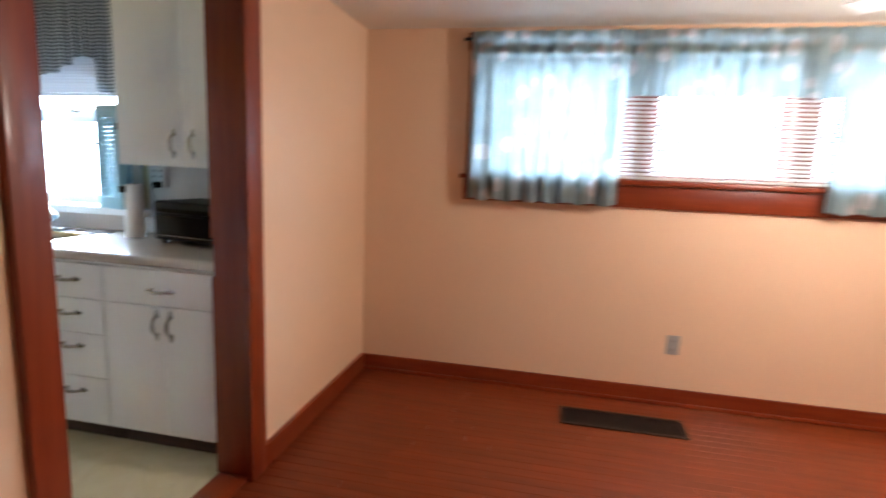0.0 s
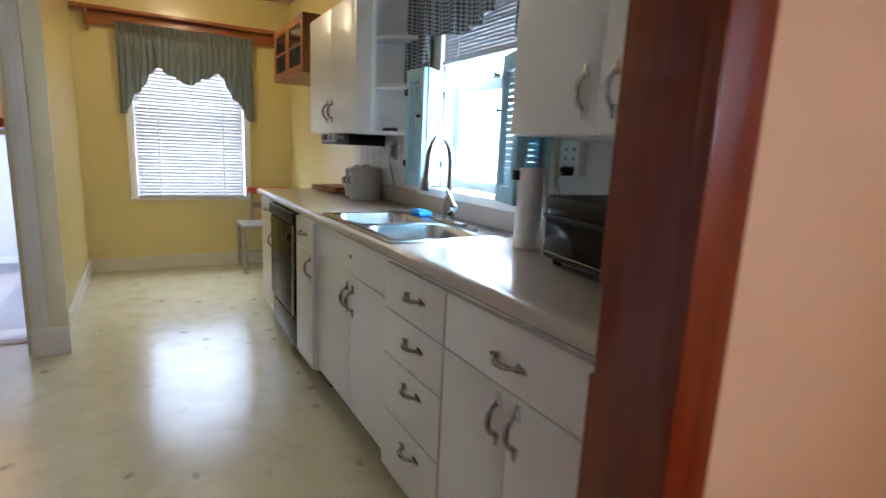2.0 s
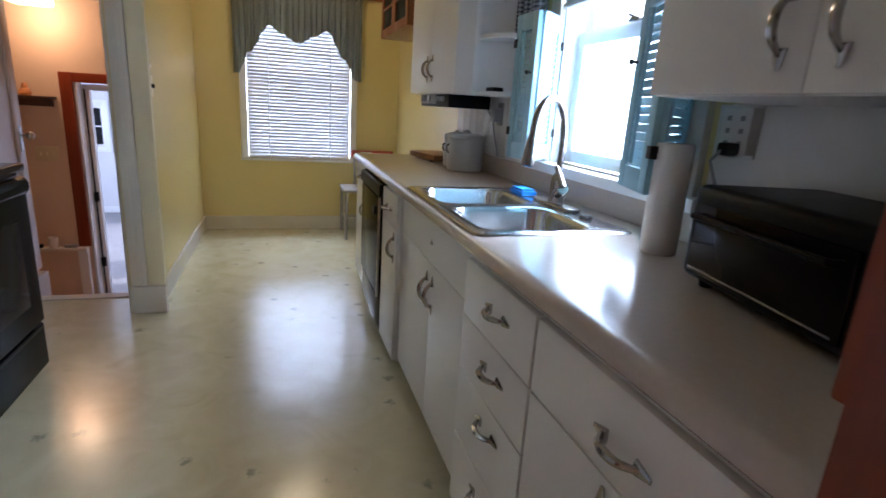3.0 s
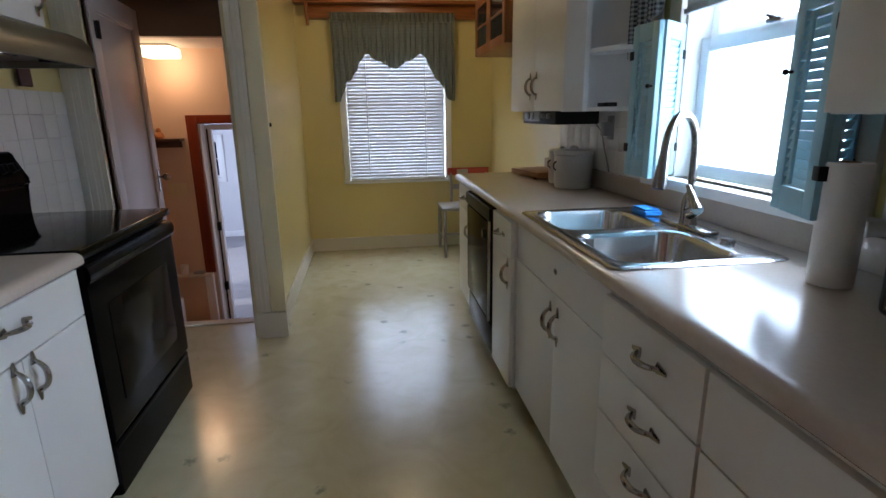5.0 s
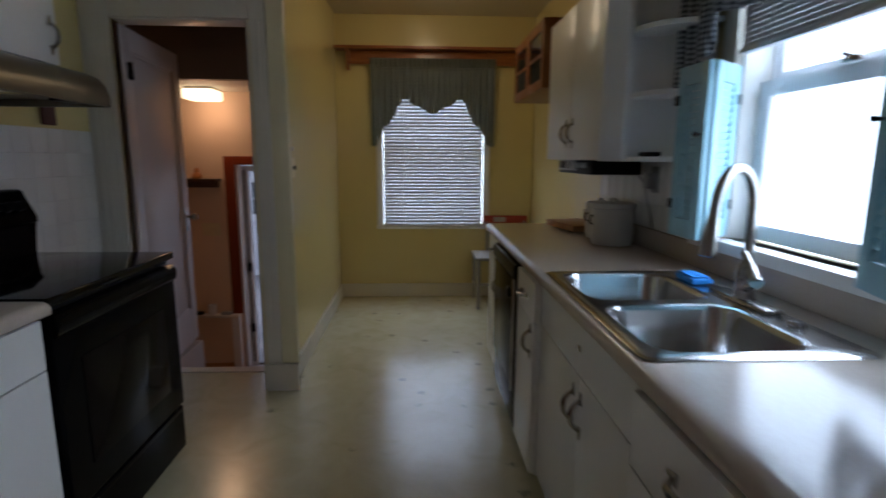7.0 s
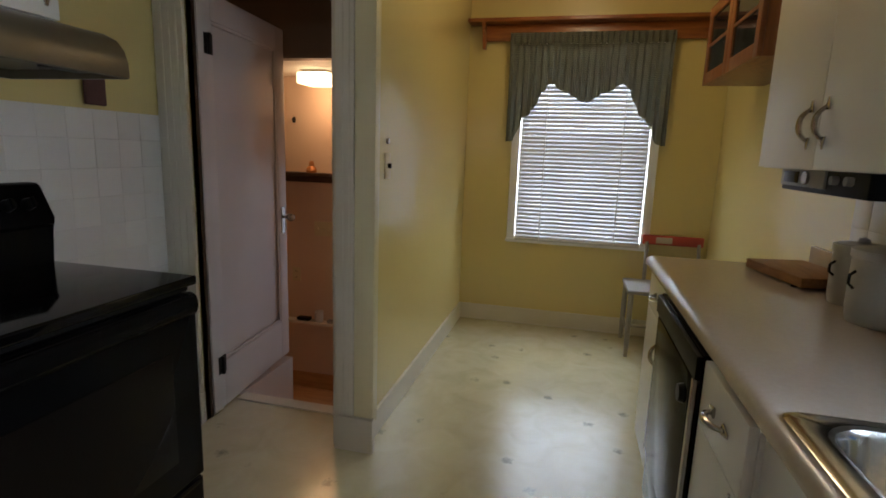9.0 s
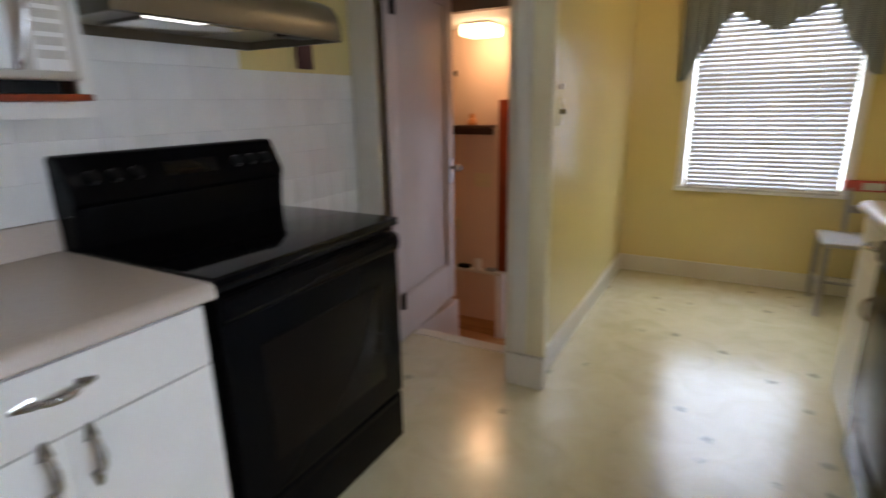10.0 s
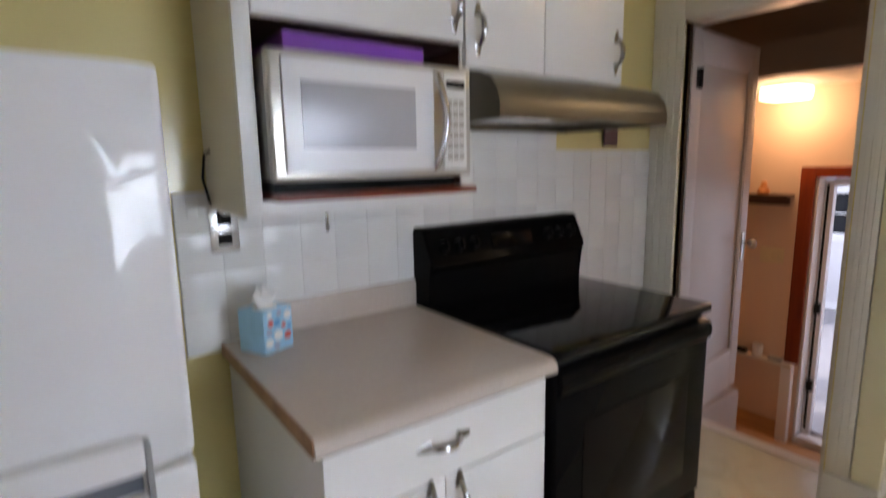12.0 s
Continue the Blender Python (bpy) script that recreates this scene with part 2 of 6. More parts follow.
grout = material("pale_grout", (0.70, 0.69, 0.66), 0.85, vary=0.12, scale=20, grain=0.06)
chrome = material("worn_chrome", (0.42, 0.41, 0.40), 0.2, 1.0, vary=0.08, scale=40)
plate_chrome = material("bright_chrome_plate", (0.80, 0.80, 0.80), 0.2, 1.0, vary=0.05, scale=30)
steel = material("brushed_steel", (0.60, 0.60, 0.605), 0.17, 1.0, vary=0.06, scale=8, grain=0.05, grain_scale=300, stretch=(0.15, 1, 1))
nickel = material("brushed_nickel", (0.33, 0.31, 0.29), 0.22, 1.0, vary=0.05, scale=10)
hood_bronze = material("bronze_hood_enamel", (0.17, 0.145, 0.105), 0.31, 0.6, vary=0.1, scale=5)
black_enamel = material("black_appliance_enamel", (0.004, 0.004, 0.0045), 0.16, vary=0.1, scale=4, gloss_vary=0.05)
black_glass = material("black_ceramic_glass", (0.004, 0.004, 0.005), 0.07, vary=0.1, scale=6, gloss_vary=0.02)
oven_glass = material("brown_black_oven_glass", (0.009, 0.007, 0.006), 0.1, vary=0.1, scale=6, gloss_vary=0.02)
black_plastic = material("black_plastic", (0.009, 0.009, 0.0095), 0.36, vary=0.15, scale=10, bump=0.08, bump_scale=200)
dish_front = material("dark_glossy_dishwasher_panel", (0.016, 0.015, 0.014), 0.14, vary=0.08, scale=3, gloss_vary=0.03)
for m, level in ((black_plastic, 0.1), (black_enamel, 0.05), (oven_glass, 0.06), (black_glass, 0.2), (dish_front, 0.03)):
    m.node_tree.nodes["Principled BSDF"].inputs["Specular IOR Level"].default_value = level
grey_plastic = material("grey_plastic", (0.30, 0.30, 0.30), 0.4, vary=0.08, scale=10)
slate_plastic = material("slate_grey_plastic", (0.13, 0.14, 0.16), 0.4, vary=0.08, scale=10)
silver_plastic = material("silver_microwave_trim", (0.50, 0.47, 0.42), 0.3, 0.7, vary=0.05, scale=6)
microwave_face = material("pale_mirror_microwave_face", (0.80, 0.80, 0.81), 0.36, 0.15, vary=0.03, scale=4, gloss_vary=0.02)
microwave_glass = material("grey_mirror_window", (0.42, 0.42, 0.44), 0.34, 0.2, vary=0.04, scale=4, gloss_vary=0.02)
ivory = material("ivory_plastic", (0.66, 0.57, 0.36), 0.4, vary=0.04, scale=12)
white_plastic = material("white_plastic", (0.80, 0.79, 0.76), 0.35, vary=0.03, scale=12)
blue_paint = material("light_blue_shutter_paint", (0.30, 0.52, 0.60), 0.45, vary=0.08, scale=8, grain=0.03, bump=0.1, bump_scale=80)
sponge_blue = material("blue_sponge", (0.02, 0.22, 0.62), 0.8, vary=0.1, scale=40, bump=0.6, bump_scale=250)
paper = material("white_paper", (0.80, 0.78, 0.75), 0.9, vary=0.04, scale=20, bump=0.3, bump_scale=160)
stoneware = material("grey_stoneware_glaze", (0.47, 0.46, 0.43), 0.3, vary=0.1, scale=12, grain=0.03)
grey_chair_paint = material("grey_chair_paint", (0.30, 0.29, 0.28), 0.45, vary=0.1, scale=12, bump=0.1)
red_paint = material("red_rail_paint", (0.42, 0.06, 0.045), 0.4, vary=0.12, scale=15)
purple_card = material("purple_card", (0.20, 0.05, 0.38), 0.55, vary=0.05, scale=8)
box_blue = material("pale_blue_box_card", (0.30, 0.55, 0.72), 0.5, vary=0.18, scale=18)
box_deep = material("deep_blue_printed_card", (0.10, 0.32, 0.62), 0.5, vary=0.1, scale=30)
box_mauve = material("mauve_printed_card", (0.36, 0.38, 0.52), 0.5, vary=0.1, scale=30)
box_red = material("red_printed_card", (0.70, 0.10, 0.07), 0.5, vary=0.1, scale=30)
orange_clay = material("orange_clay", (0.50, 0.20, 0.06), 0.55, vary=0.1, scale=20)
maroon_cloth = material("maroon_cloth", (0.10, 0.045, 0.04), 0.9, vary=0.15, scale=30, bump=0.5, bump_scale=200)
dark_metal = material("black_iron", (0.015, 0.014, 0.013), 0.5, 0.5, vary=0.1, scale=20)
vent_metal = material("dark_brown_grille_metal", (0.035, 0.022, 0.016), 0.45, 0.5, vary=0.15, scale=12)
vinyl_white = material("white_vinyl_frame", (0.78, 0.79, 0.82), 0.35, vary=0.03, scale=6)
carpet = material("grey_carpet", (0.30, 0.29, 0.31), 0.95, vary=0.12, scale=6, grain=0.08, bump=0.6, bump_scale=260)
grass_ground = material("lawn_ground", (0.10, 0.13, 0.05), 0.95, vary=0.3, scale=2, grain=0.2)
slat_white = material("white_blind_slat", (0.56, 0.56, 0.57), 0.45, vary=0.03, scale=6, random_tint=0.03)
dark_glass = material("dark_window_glass", (0.012, 0.013, 0.016), 0.06, vary=0.02, scale=3, gloss_vary=0.01)
trim_wood = wood_material("red_brown_varnished_trim", (0.155, 0.021, 0.0045), (0.21, 0.034, 0.007), (5, 5, 0.35), 0.37, 0.25)
trim_wood_flat = wood_material("red_brown_varnished_board", (0.155, 0.021, 0.0045), (0.21, 0.034, 0.007), (0.35, 0.35, 5), 0.37, 0.25)
plank_wood = wood_material("red_brown_floor_oak", (0.145, 0.023, 0.0045), (0.19, 0.034, 0.007), (0.5, 4, 1), 0.38, 0.12, 0.07)
for m in (trim_wood, trim_wood_flat, plank_wood):
    m.node_tree.nodes["Principled BSDF"].inputs["Specular IOR Level"].default_value = 0.28
shelf_wood = wood_material("orange_brown_pine", (0.20, 0.055, 0.012), (0.40, 0.14, 0.035), (6, 0.5, 6), 0.37, 0.3)
cabinet_wood = wood_material("orange_oak_cabinet", (0.19, 0.058, 0.013), (0.34, 0.12, 0.03), (5, 5, 0.6), 0.37, 0.3)
board_wood = wood_material("cutting_board_maple", (0.22, 0.10, 0.04), (0.36, 0.18, 0.075), (0.6, 6, 6), 0.5, 0.0)
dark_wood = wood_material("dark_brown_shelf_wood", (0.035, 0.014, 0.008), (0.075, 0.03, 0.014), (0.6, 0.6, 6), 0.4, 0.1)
tread_wood = wood_material("orange_stair_wood", (0.44, 0.23, 0.10), (0.58, 0.33, 0.15), (6, 0.6, 6), 0.35, 0.2)
pane_glass = glass_material("window_glass")
floor_vinyl = vinyl_floor_material()
laminate = laminate_material()
lamp_glow = glow_material("lit_frosted_glass_warm", (1.0, 0.78, 0.48), 9.0)
hall_glow = glow_material("lit_frosted_glass_amber", (1.0, 0.74, 0.42), 6.0)
strip_glow = glow_material("lit_hood_lens", (1.0, 0.97, 0.92), 2.0)
grey_check = cloth_material("grey_green_checked_cloth", "gingham", (0.28, 0.285, 0.225), (0.085, 0.10, 0.08), (0.2, 0.2, 0.2), 0.012, 0.15)
navy_check = cloth_material("navy_and_white_gingham", "gingham", (0.50, 0.52, 0.54), (0.035, 0.045, 0.06), (0.2, 0.2, 0.2), 0.018, 0.10)
aqua_dots = cloth_material("aqua_cloth_with_pale_discs", "dots", (0.37, 0.46, 0.465), (0.60, 0.60, 0.58), (0.25, 0.33, 0.345), 0.13, 0.65)


# ---- building blocks ----
ORIGIN = {}


def bx(bm, x0, x1, y0, y1, z0, z1, bev=0.0, seg=2):
    r = bmesh.ops.create_cube(bm, size=1)
    vs = r["verts"]
    for v in vs:
        v.co = Vector(((x0 + x1) / 2 + v.co.x * abs(x1 - x0), (y0 + y1) / 2 + v.co.y * abs(y1 - y0), (z0 + z1) / 2 + v.co.z * abs(z1 - z0)))
    if bev:
        es = list({e for v in vs for e in v.link_edges})
        bmesh.ops.bevel(bm, geom=es, offset=bev, segments=seg, affect="EDGES", profile=0.6)
    return bm


def cube(*a, **k):
    return bx(bmesh.new(), *a, **k)


def rod(bm, p, q, r0, r1=None, seg=14):
    p, q = Vector(p), Vector(q)
    d = q - p
    m = Matrix.Translation((p + q) / 2) @ d.to_track_quat("Z", "Y").to_matrix().to_4x4()
    bmesh.ops.create_cone(bm, cap_ends=True, segments=seg, radius1=r0, radius2=r0 if r1 is None else r1, depth=d.length, matrix=m)
    return bm


def tube(bm, pts, radii, seg=10):
    """A round bar swept along points."""
    pts = [Vector(p) for p in pts]
    if not hasattr(radii, "__len__"):
        radii = [radii] * len(pts)
    rings, side = [], None
    for i, p in enumerate(pts):
        d = (pts[min(i + 1, len(pts) - 1)] - pts[max(i - 1, 0)]).normalized()
        if side is None:
            side = d.orthogonal().normalized()
        side = (side - d * side.dot(d)).normalized()
        up = d.cross(side)
        rings.append([bm.verts.new(p + radii[i] * (math.cos(a) * side + math.sin(a) * up)) for a in (2 * math.pi * k / seg for k in range(seg))])
    for a, b in zip(rings, rings[1:]):
        for k in range(seg):
            bm.faces.new((a[k], a[(k + 1) % seg], b[(k + 1) % seg], b[k]))
    bm.faces.new(list(reversed(rings[0])))
    bm.faces.new(rings[-1])
    return bm


def lathe(bm, profile, centre, seg=32):
    c = Vector(centre)
    rings = [[bm.verts.new(c + Vector((r * math.cos(a), r * math.sin(a), z))) for a in (2 * math.pi * k / seg for k in range(seg))] for r, z in profile]
    for a, b in zip(rings, rings[1:]):
        for k in range(seg):
            bm.faces.new((a[k], a[(k + 1) % seg], b[(k + 1) % seg], b[k]))
    return bm


def extrude_profile(bm, prof, axis, a0, a1):
    """A prism: prof is (u, z) in the plane across the axis x (u = y) or y (u = x)."""
    def at(a, u, z):
        return (a, u, z) if axis == "x" else (u, a, z)
    r0 = [bm.verts.new(at(a0, u, z)) for u, z in prof]
    r1 = [bm.verts.new(at(a1, u, z)) for u, z in prof]
    n = len(prof)
    for k in range(n):
        bm.faces.new((r0[k], r0[(k + 1) % n], r1[(k + 1) % n], r1[k]))
    bm.faces.new(list(reversed(r0)))
    bm.faces.new(r1)
    return bm


def mesh_of(name, bm, mat, smooth=False):
    bmesh.ops.recalc_face_normals(bm, faces=bm.faces)
    me = bpy.data.meshes.new(name)
    bm.to_mesh(me)
    bm.free()
    me.materials.append(mat)
    if smooth:
        me.polygons.foreach_set("use_smooth", [True] * len(me.polygons))
        me.set_sharp_from_angle(angle=radians(38))
    return me


def thing(name, at, label, category, group=""):
    ob = new(name)
    ob.location = at
    ORIGIN[ob] = Vector(at)
    return tagged(ob, label, category, group)


def part(name, bm, mat, parent, label="", smooth=True):
    """One mesh object under a thing or a part, its bmesh given in the world's place."""
    o = ORIGIN[parent]
    for v in bm.verts:
        v.co -= o
    ob = new(name, mesh_of(name, bm, mat, smooth))
    ob.parent = parent
    ORIGIN[ob] = o
    return tagged(ob, label)


def structure(name, bm, mat, label, category="wall", smooth=False):
    ob = new(name, mesh_of(name, bm, mat, smooth))
    ORIGIN[ob] = Vector((0, 0, 0))
    return tagged(ob, label, category, kind="structure")


def piece(name, me, parent, m):
    """One more object on a mesh that alike pieces share; m: its pose in the world."""
    ob = new(name, me)
    ob.parent = parent
    ob.matrix_basis = Matrix.Translation(-ORIGIN[parent]) @ m
    return ob


def single(name, bm, mat, label, category, group="", smooth=True):
    return tagged(new(name, mesh_of(name, bm, mat, smooth)), label, category, group)


def wall_mesh(axis, p0, p1, a0, a1, z0, z1, holes=()):
    """A wall between p0 and p1 across its axis, with openings (a, b, zlow, zhigh) right through it."""
    bm = bmesh.new()
    cuts = sorted({a0, a1, *[h[0] for h in holes], *[h[1] for h in holes]})
    for a, b in zip(cuts, cuts[1:]):
        mid = (a + b) / 2
        over = sorted([(h[2], h[3]) for h in holes if h[0] < mid < h[1]])
        z = z0
        for lo, hi in over + [(z1, z1)]:
            if lo > z + 1e-6:
                if axis == "x":
                    bx(bm, p0, p1, a, b, z, lo)
                else:
                    bx(bm, a, b, p0, p1, z, lo)
            z = max(z, hi)
    return bm


# ---- the setting ----
NORTH, SOUTH, WEST, TOP = 2.42, -0.34, -6.07, 2.56
structure("wall_north", wall_mesh("y", NORTH, 2.56, -6.21, -1.13, -0.1, 2.7, [(-2.93, -2.10, 1.04, 2.1)]), yellow, "yellow gloss painted kitchen wall with a window")
structure("wall_west", wall_mesh("x", -6.21, WEST, 0.62, NORTH, -0.1, 2.7, [(1.03, 1.965, 0.70, 2.08)]), yellow, "yellow painted wall of the breakfast nook")
structure("wall_south", wall_mesh("y", -0.46, SOUTH, -4.03, -1.13, -0.1, 2.7), yellow, "yellow painted kitchen wall behind the range")
structure("wall_partition", wall_mesh("y", 0.50, 0.62, -6.07, -4.03, -0.1, 2.7), yellow, "yellow gloss painted partition of the nook")
structure("wall_hall_doorway", wall_mesh("x", -4.15, -4.03, SOUTH, 0.50, 0, 2.7, [(-0.19, 0.49, 0, 2.01)]), yellow, "pale painted wall with the hall doorway")
structure("wall_east", wall_mesh("x", -1.13, -1.065, -0.46, 2.56, -0.1, 2.7, [(0.88, 1.758, -0.1, 2.05)]), white_wall, "white kitchen wall round the dining doorway")
structure("wall_dining_west", wall_mesh("x", -1.065, -0.988, -2.45, 3.19, -0.1, 2.3, [(0.88, 1.758, -0.1, 2.05)]), peach, "peach painted dining room wall")
structure("wall_dining_north", wall_mesh("y", 3.05, 3.19, -1.0, 3.3, -0.1, 2.3, [(-0.25, 0.58, 1.30, 2.02), (0.68, 1.40, 1.30, 2.02), (1.50, 2.33, 1.30, 2.02)]), peach, "peach painted wall under a wide window")
structure("wall_dining_east", wall_mesh("x", 3.3, 3.42, -2.45, 3.19, -0.1, 2.3), peach, "peach painted dining room wall")
structure("wall_dining_south", wall_mesh("y", -2.57, -2.45, -1.065, 3.42, -0.1, 2.3), peach, "peach painted dining room wall")
structure("ceiling_kitchen", cube(-6.21, -1.065, -0.46, 2.56, TOP, 2.7), kitchen_ceiling_paint, "cream painted kitchen ceiling", "ceiling")
structure("ceiling_dining", cube(-1.065, 3.42, -2.57, 3.19, 2.14, 2.3), ceiling_paint, "white painted dining room ceiling", "ceiling")
structure("floor_kitchen", cube(-4.32, -1.09, -0.46, 2.42, -0.12, 0), floor_vinyl, "glossy cream sheet vinyl floor with grey sprigs", "floor")
structure("floor_nook", cube(-6.07, -4.32, 0.50, 2.42, -0.12, 0), floor_vinyl, "glossy cream sheet vinyl floor with grey sprigs", "floor")
structure("ground", cube(-400, 400, -400, 400, -1.3, -1.2), grass_ground, "rough green ground outside the house", "ground")

# hall and porch behind the kitchen
HALL = -5.85
structure("wall_hall_west", wall_mesh("x", -5.97, HALL, -1.4, 0.50, -0.9, 1.95, [(-0.235, 0.46, -0.70, 1.25)]), hall_paint, "tan painted hall wall lit by a warm lamp")
structure("wall_hall_south", wall_mesh("y", -1.5, -1.4, -5.97, -4.15, -0.9, 2.7), hall_paint, "tan painted hall wall")
structure("wall_hall_east", cube(-4.15, -4.03, -1.5, -0.46, -0.9, 2.7), hall_paint, "tan painted hall wall")
structure("wall_hall_north", cube(-6.06, -4.16, 0.485, 0.498, -0.9, 2.5), hall_paint, "tan painted hall wall")
structure("ceiling_hall", cube(-5.85, -5.02, -1.4, 0.485, 1.86, 1.95), ceiling_paint, "cream painted low hall ceiling", "ceiling")
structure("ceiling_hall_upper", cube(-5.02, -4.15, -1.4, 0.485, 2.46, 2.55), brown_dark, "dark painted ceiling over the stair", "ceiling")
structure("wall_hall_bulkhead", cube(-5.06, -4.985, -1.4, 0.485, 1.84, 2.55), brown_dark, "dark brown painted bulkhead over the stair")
structure("floor_hall", cube(-5.97, -4.335, -1.4, 0.5, -0.85, -0.70), tread_wood, "orange brown wooden landing below the kitchen", "floor")
structure("wall_stair_side", cube(-4.885, -4.336, -0.30, -0.215, -0.70, -0.004, bev=0.003), door_enamel, "white painted side wall of the stairwell below the door")
structure("baseboard_hall", cube(HALL, HALL + 0.02, -1.4, -0.335, -0.70, -0.565, bev=0.004), tread_wood, "orange brown wooden baseboard on the landing", "baseboard")
structure("stair_riser", cube(-4.335, -4.322, -0.46, 0.485, -0.70, -0.013), cream, "cream painted riser under the kitchen floor", "stair")
structure("floor_porch", cube(-9.9, -5.97, -2.2, 0.5, -0.75, -0.62), carpet, "grey carpet on the porch floor", "floor")
structure("wall_porch_west", wall_mesh("x", -9.9, -9.8, -2.2, 0.5, -0.75, 1.6, [(-1.56, -1.14, 0.36, 0.95)]), porch_paint, "pale grey porch wall with a small window")
structure("wall_porch_south", wall_mesh("y", -2.3, -2.2, -9.9, -5.97, -0.75, 1.6, [(-8.6, -6.6, 0.1, 1.35)]), porch_paint, "pale grey porch wall")
structure("wall_porch_north", cube(-9.9, -5.97, 0.50, 0.60, -0.75, 1.6), porch_paint, "pale grey porch wall")
structure("ceiling_porch", cube(-9.9, -5.97, -2.3, 0.6, 1.6, 1.7), porch_paint, "pale grey porch ceiling", "ceiling")
structure("trim_threshold", cube(-4.345, -4.27, -0.19, 0.486, -0.006, 0.008, bev=0.003), cream, "worn cream threshold strip at the hall door", "trim")

# baseboards and cornice
structure("baseboard_nook_west", cube(WEST, WEST + 0.016, 0.636, NORTH, 0, 0.125, bev=0.004), cream, "cream painted baseboard", "baseboard")
structure("baseboard_nook_south", cube(-6.07, -4.03, 0.62, 0.636, 0, 0.125, bev=0.004), cream, "cream painted baseboard", "baseboard")
structure("baseboard_kitchen_south", cube(-2.014, -1.81, SOUTH, SOUTH + 0.016, 0, 0.11, bev=0.004), white_wall, "white painted baseboard beside the refrigerator", "baseboard")
structure("baseboard_dining_north", cube(-1.0, 3.3, 3.032, 3.05, 0, 0.10, bev=0.005), trim_wood_flat, "red brown varnished wooden baseboard", "baseboard")
structure("baseboard_dining_west", cube(-0.988, -0.966, 1.821, 3.032, 0, 0.108, bev=0.005), trim_wood_flat, "red brown varnished wooden baseboard", "baseboard")
structure("baseboard_dining_west_near", cube(-0.988, -0.966, -2.45, 0.817, 0, 0.108, bev=0.005), trim_wood_flat, "red brown varnished wooden baseboard", "baseboard")
structure("trim_shoe_dining", cube(-0.982, 3.3, 3.016, 3.032, 0, 0.022, bev=0.007), trim_wood_flat, "rounded wooden shoe moulding", "trim")


# ---- doorways ----
def dining_doorway():
    d = thing("doorway_dining", (-1.065, 1.3, 0), "varnished red brown wooden door frame with no door", "door frame")
    d["kind"] = "structure"
    part("jamb", cube(-1.137, -0.992, 1.736, 1.758, 0, 2.05, bev=0.002), trim_wood, d)
    part("jamb", cube(-1.137, -0.992, 0.88, 0.902, 0, 2.05, bev=0.002), trim_wood, d)
    part("head_jamb", cube(-1.137, -0.992, 0.902, 1.736, 2.028, 2.052, bev=0.002), trim_wood, d)
    part("casing", cube(-0.99, -0.962, 1.714, 1.82, 0, 2.13, bev=0.006), trim_wood, d)
    part("casing", cube(-0.99, -0.962, 0.818, 0.908, 0, 2.13, bev=0.006), trim_wood, d)
    part("casing", cube(-0.99, -0.96, 0.908, 1.714, 2.04, 2.135, bev=0.006), trim_wood_flat, d)
    part("casing", cube(-1.155, -1.132, 1.744, 1.782, 0, 0.86, bev=0.005), trim_wood, d)
    part("casing", cube(-1.155, -1.132, 1.744, 1.782, 1.02, 2.13, bev=0.005), trim_wood, d)
    part("casing", cube(-1.155, -1.132, 0.81, 0.894, 0, 2.13, bev=0.005), trim_wood, d)
    part("threshold", cube(-1.135, -0.995, 0.902, 1.736, -0.01, 0.012, bev=0.005), trim_wood_flat, d, "worn wooden threshold")


def hall_doorway():
    d = thing("doorway_hall", (-4.09, 0.15, 0), "cream painted door frame with grooved casings and plinth blocks", "door frame")
    d["kind"] = "structure"
    for y0, y1 in ((-0.335, -0.19), (0.50, 0.58)):
        n = 4 if y0 < 0 else 3
        w = (y1 - y0) / n
        board = part("casing", cube(-4.03, -4.008, y0, y1, 0.16, 2.13, bev=0.004), cream, d)
        for k in range(1, n):
            part("bead", cube(-4.009, -4.0045, y0 + k * w - 0.009, y0 + k * w + 0.009, 0.165, 2.0, bev=0.003), cream, board)
    part("casing", cube(-4.03, -4.012, 0.582, 0.672, 0.16, 2.13, bev=0.006), pale_yellow, d, "pale yellow painted board at the corner")
    for y0, y1 in ((-0.338, -0.187), (0.497, 0.675)):
        part("plinth_block", cube(-4.032, -3.998, y0, y1, 0, 0.158, bev=0.005), cream, d)
    part("head_casing", cube(-4.03, -4.006, -0.19, 0.50, 2.0, 2.13, bev=0.005), cream, d)
    part("corner_board", cube(-4.075, -4.031, 0.6365, 0.668, 0.13, 2.13, bev=0.004), pale_yellow, d)
    part("jamb", cube(-4.165, -4.03, -0.205, -0.190, 0, 2.01, bev=0.002), cream, d)
    # thin dark strip on the jamb stands in for shade between leaf and jamb
    part("hinge_gap", cube(-4.086, -4.066, -0.1905, -0.1885, 0.0, 1.99), dark_wood, d, "dark strip for the shade in the gap beside the hinges")
    part("jamb", cube(-4.165, -4.03, 0.476, 0.492, 0, 2.01, bev=0.002), cream, d)
    part("head_jamb", cube(-4.165, -4.03, -0.188, 0.476, 1.994, 2.012, bev=0.002), cream, d)


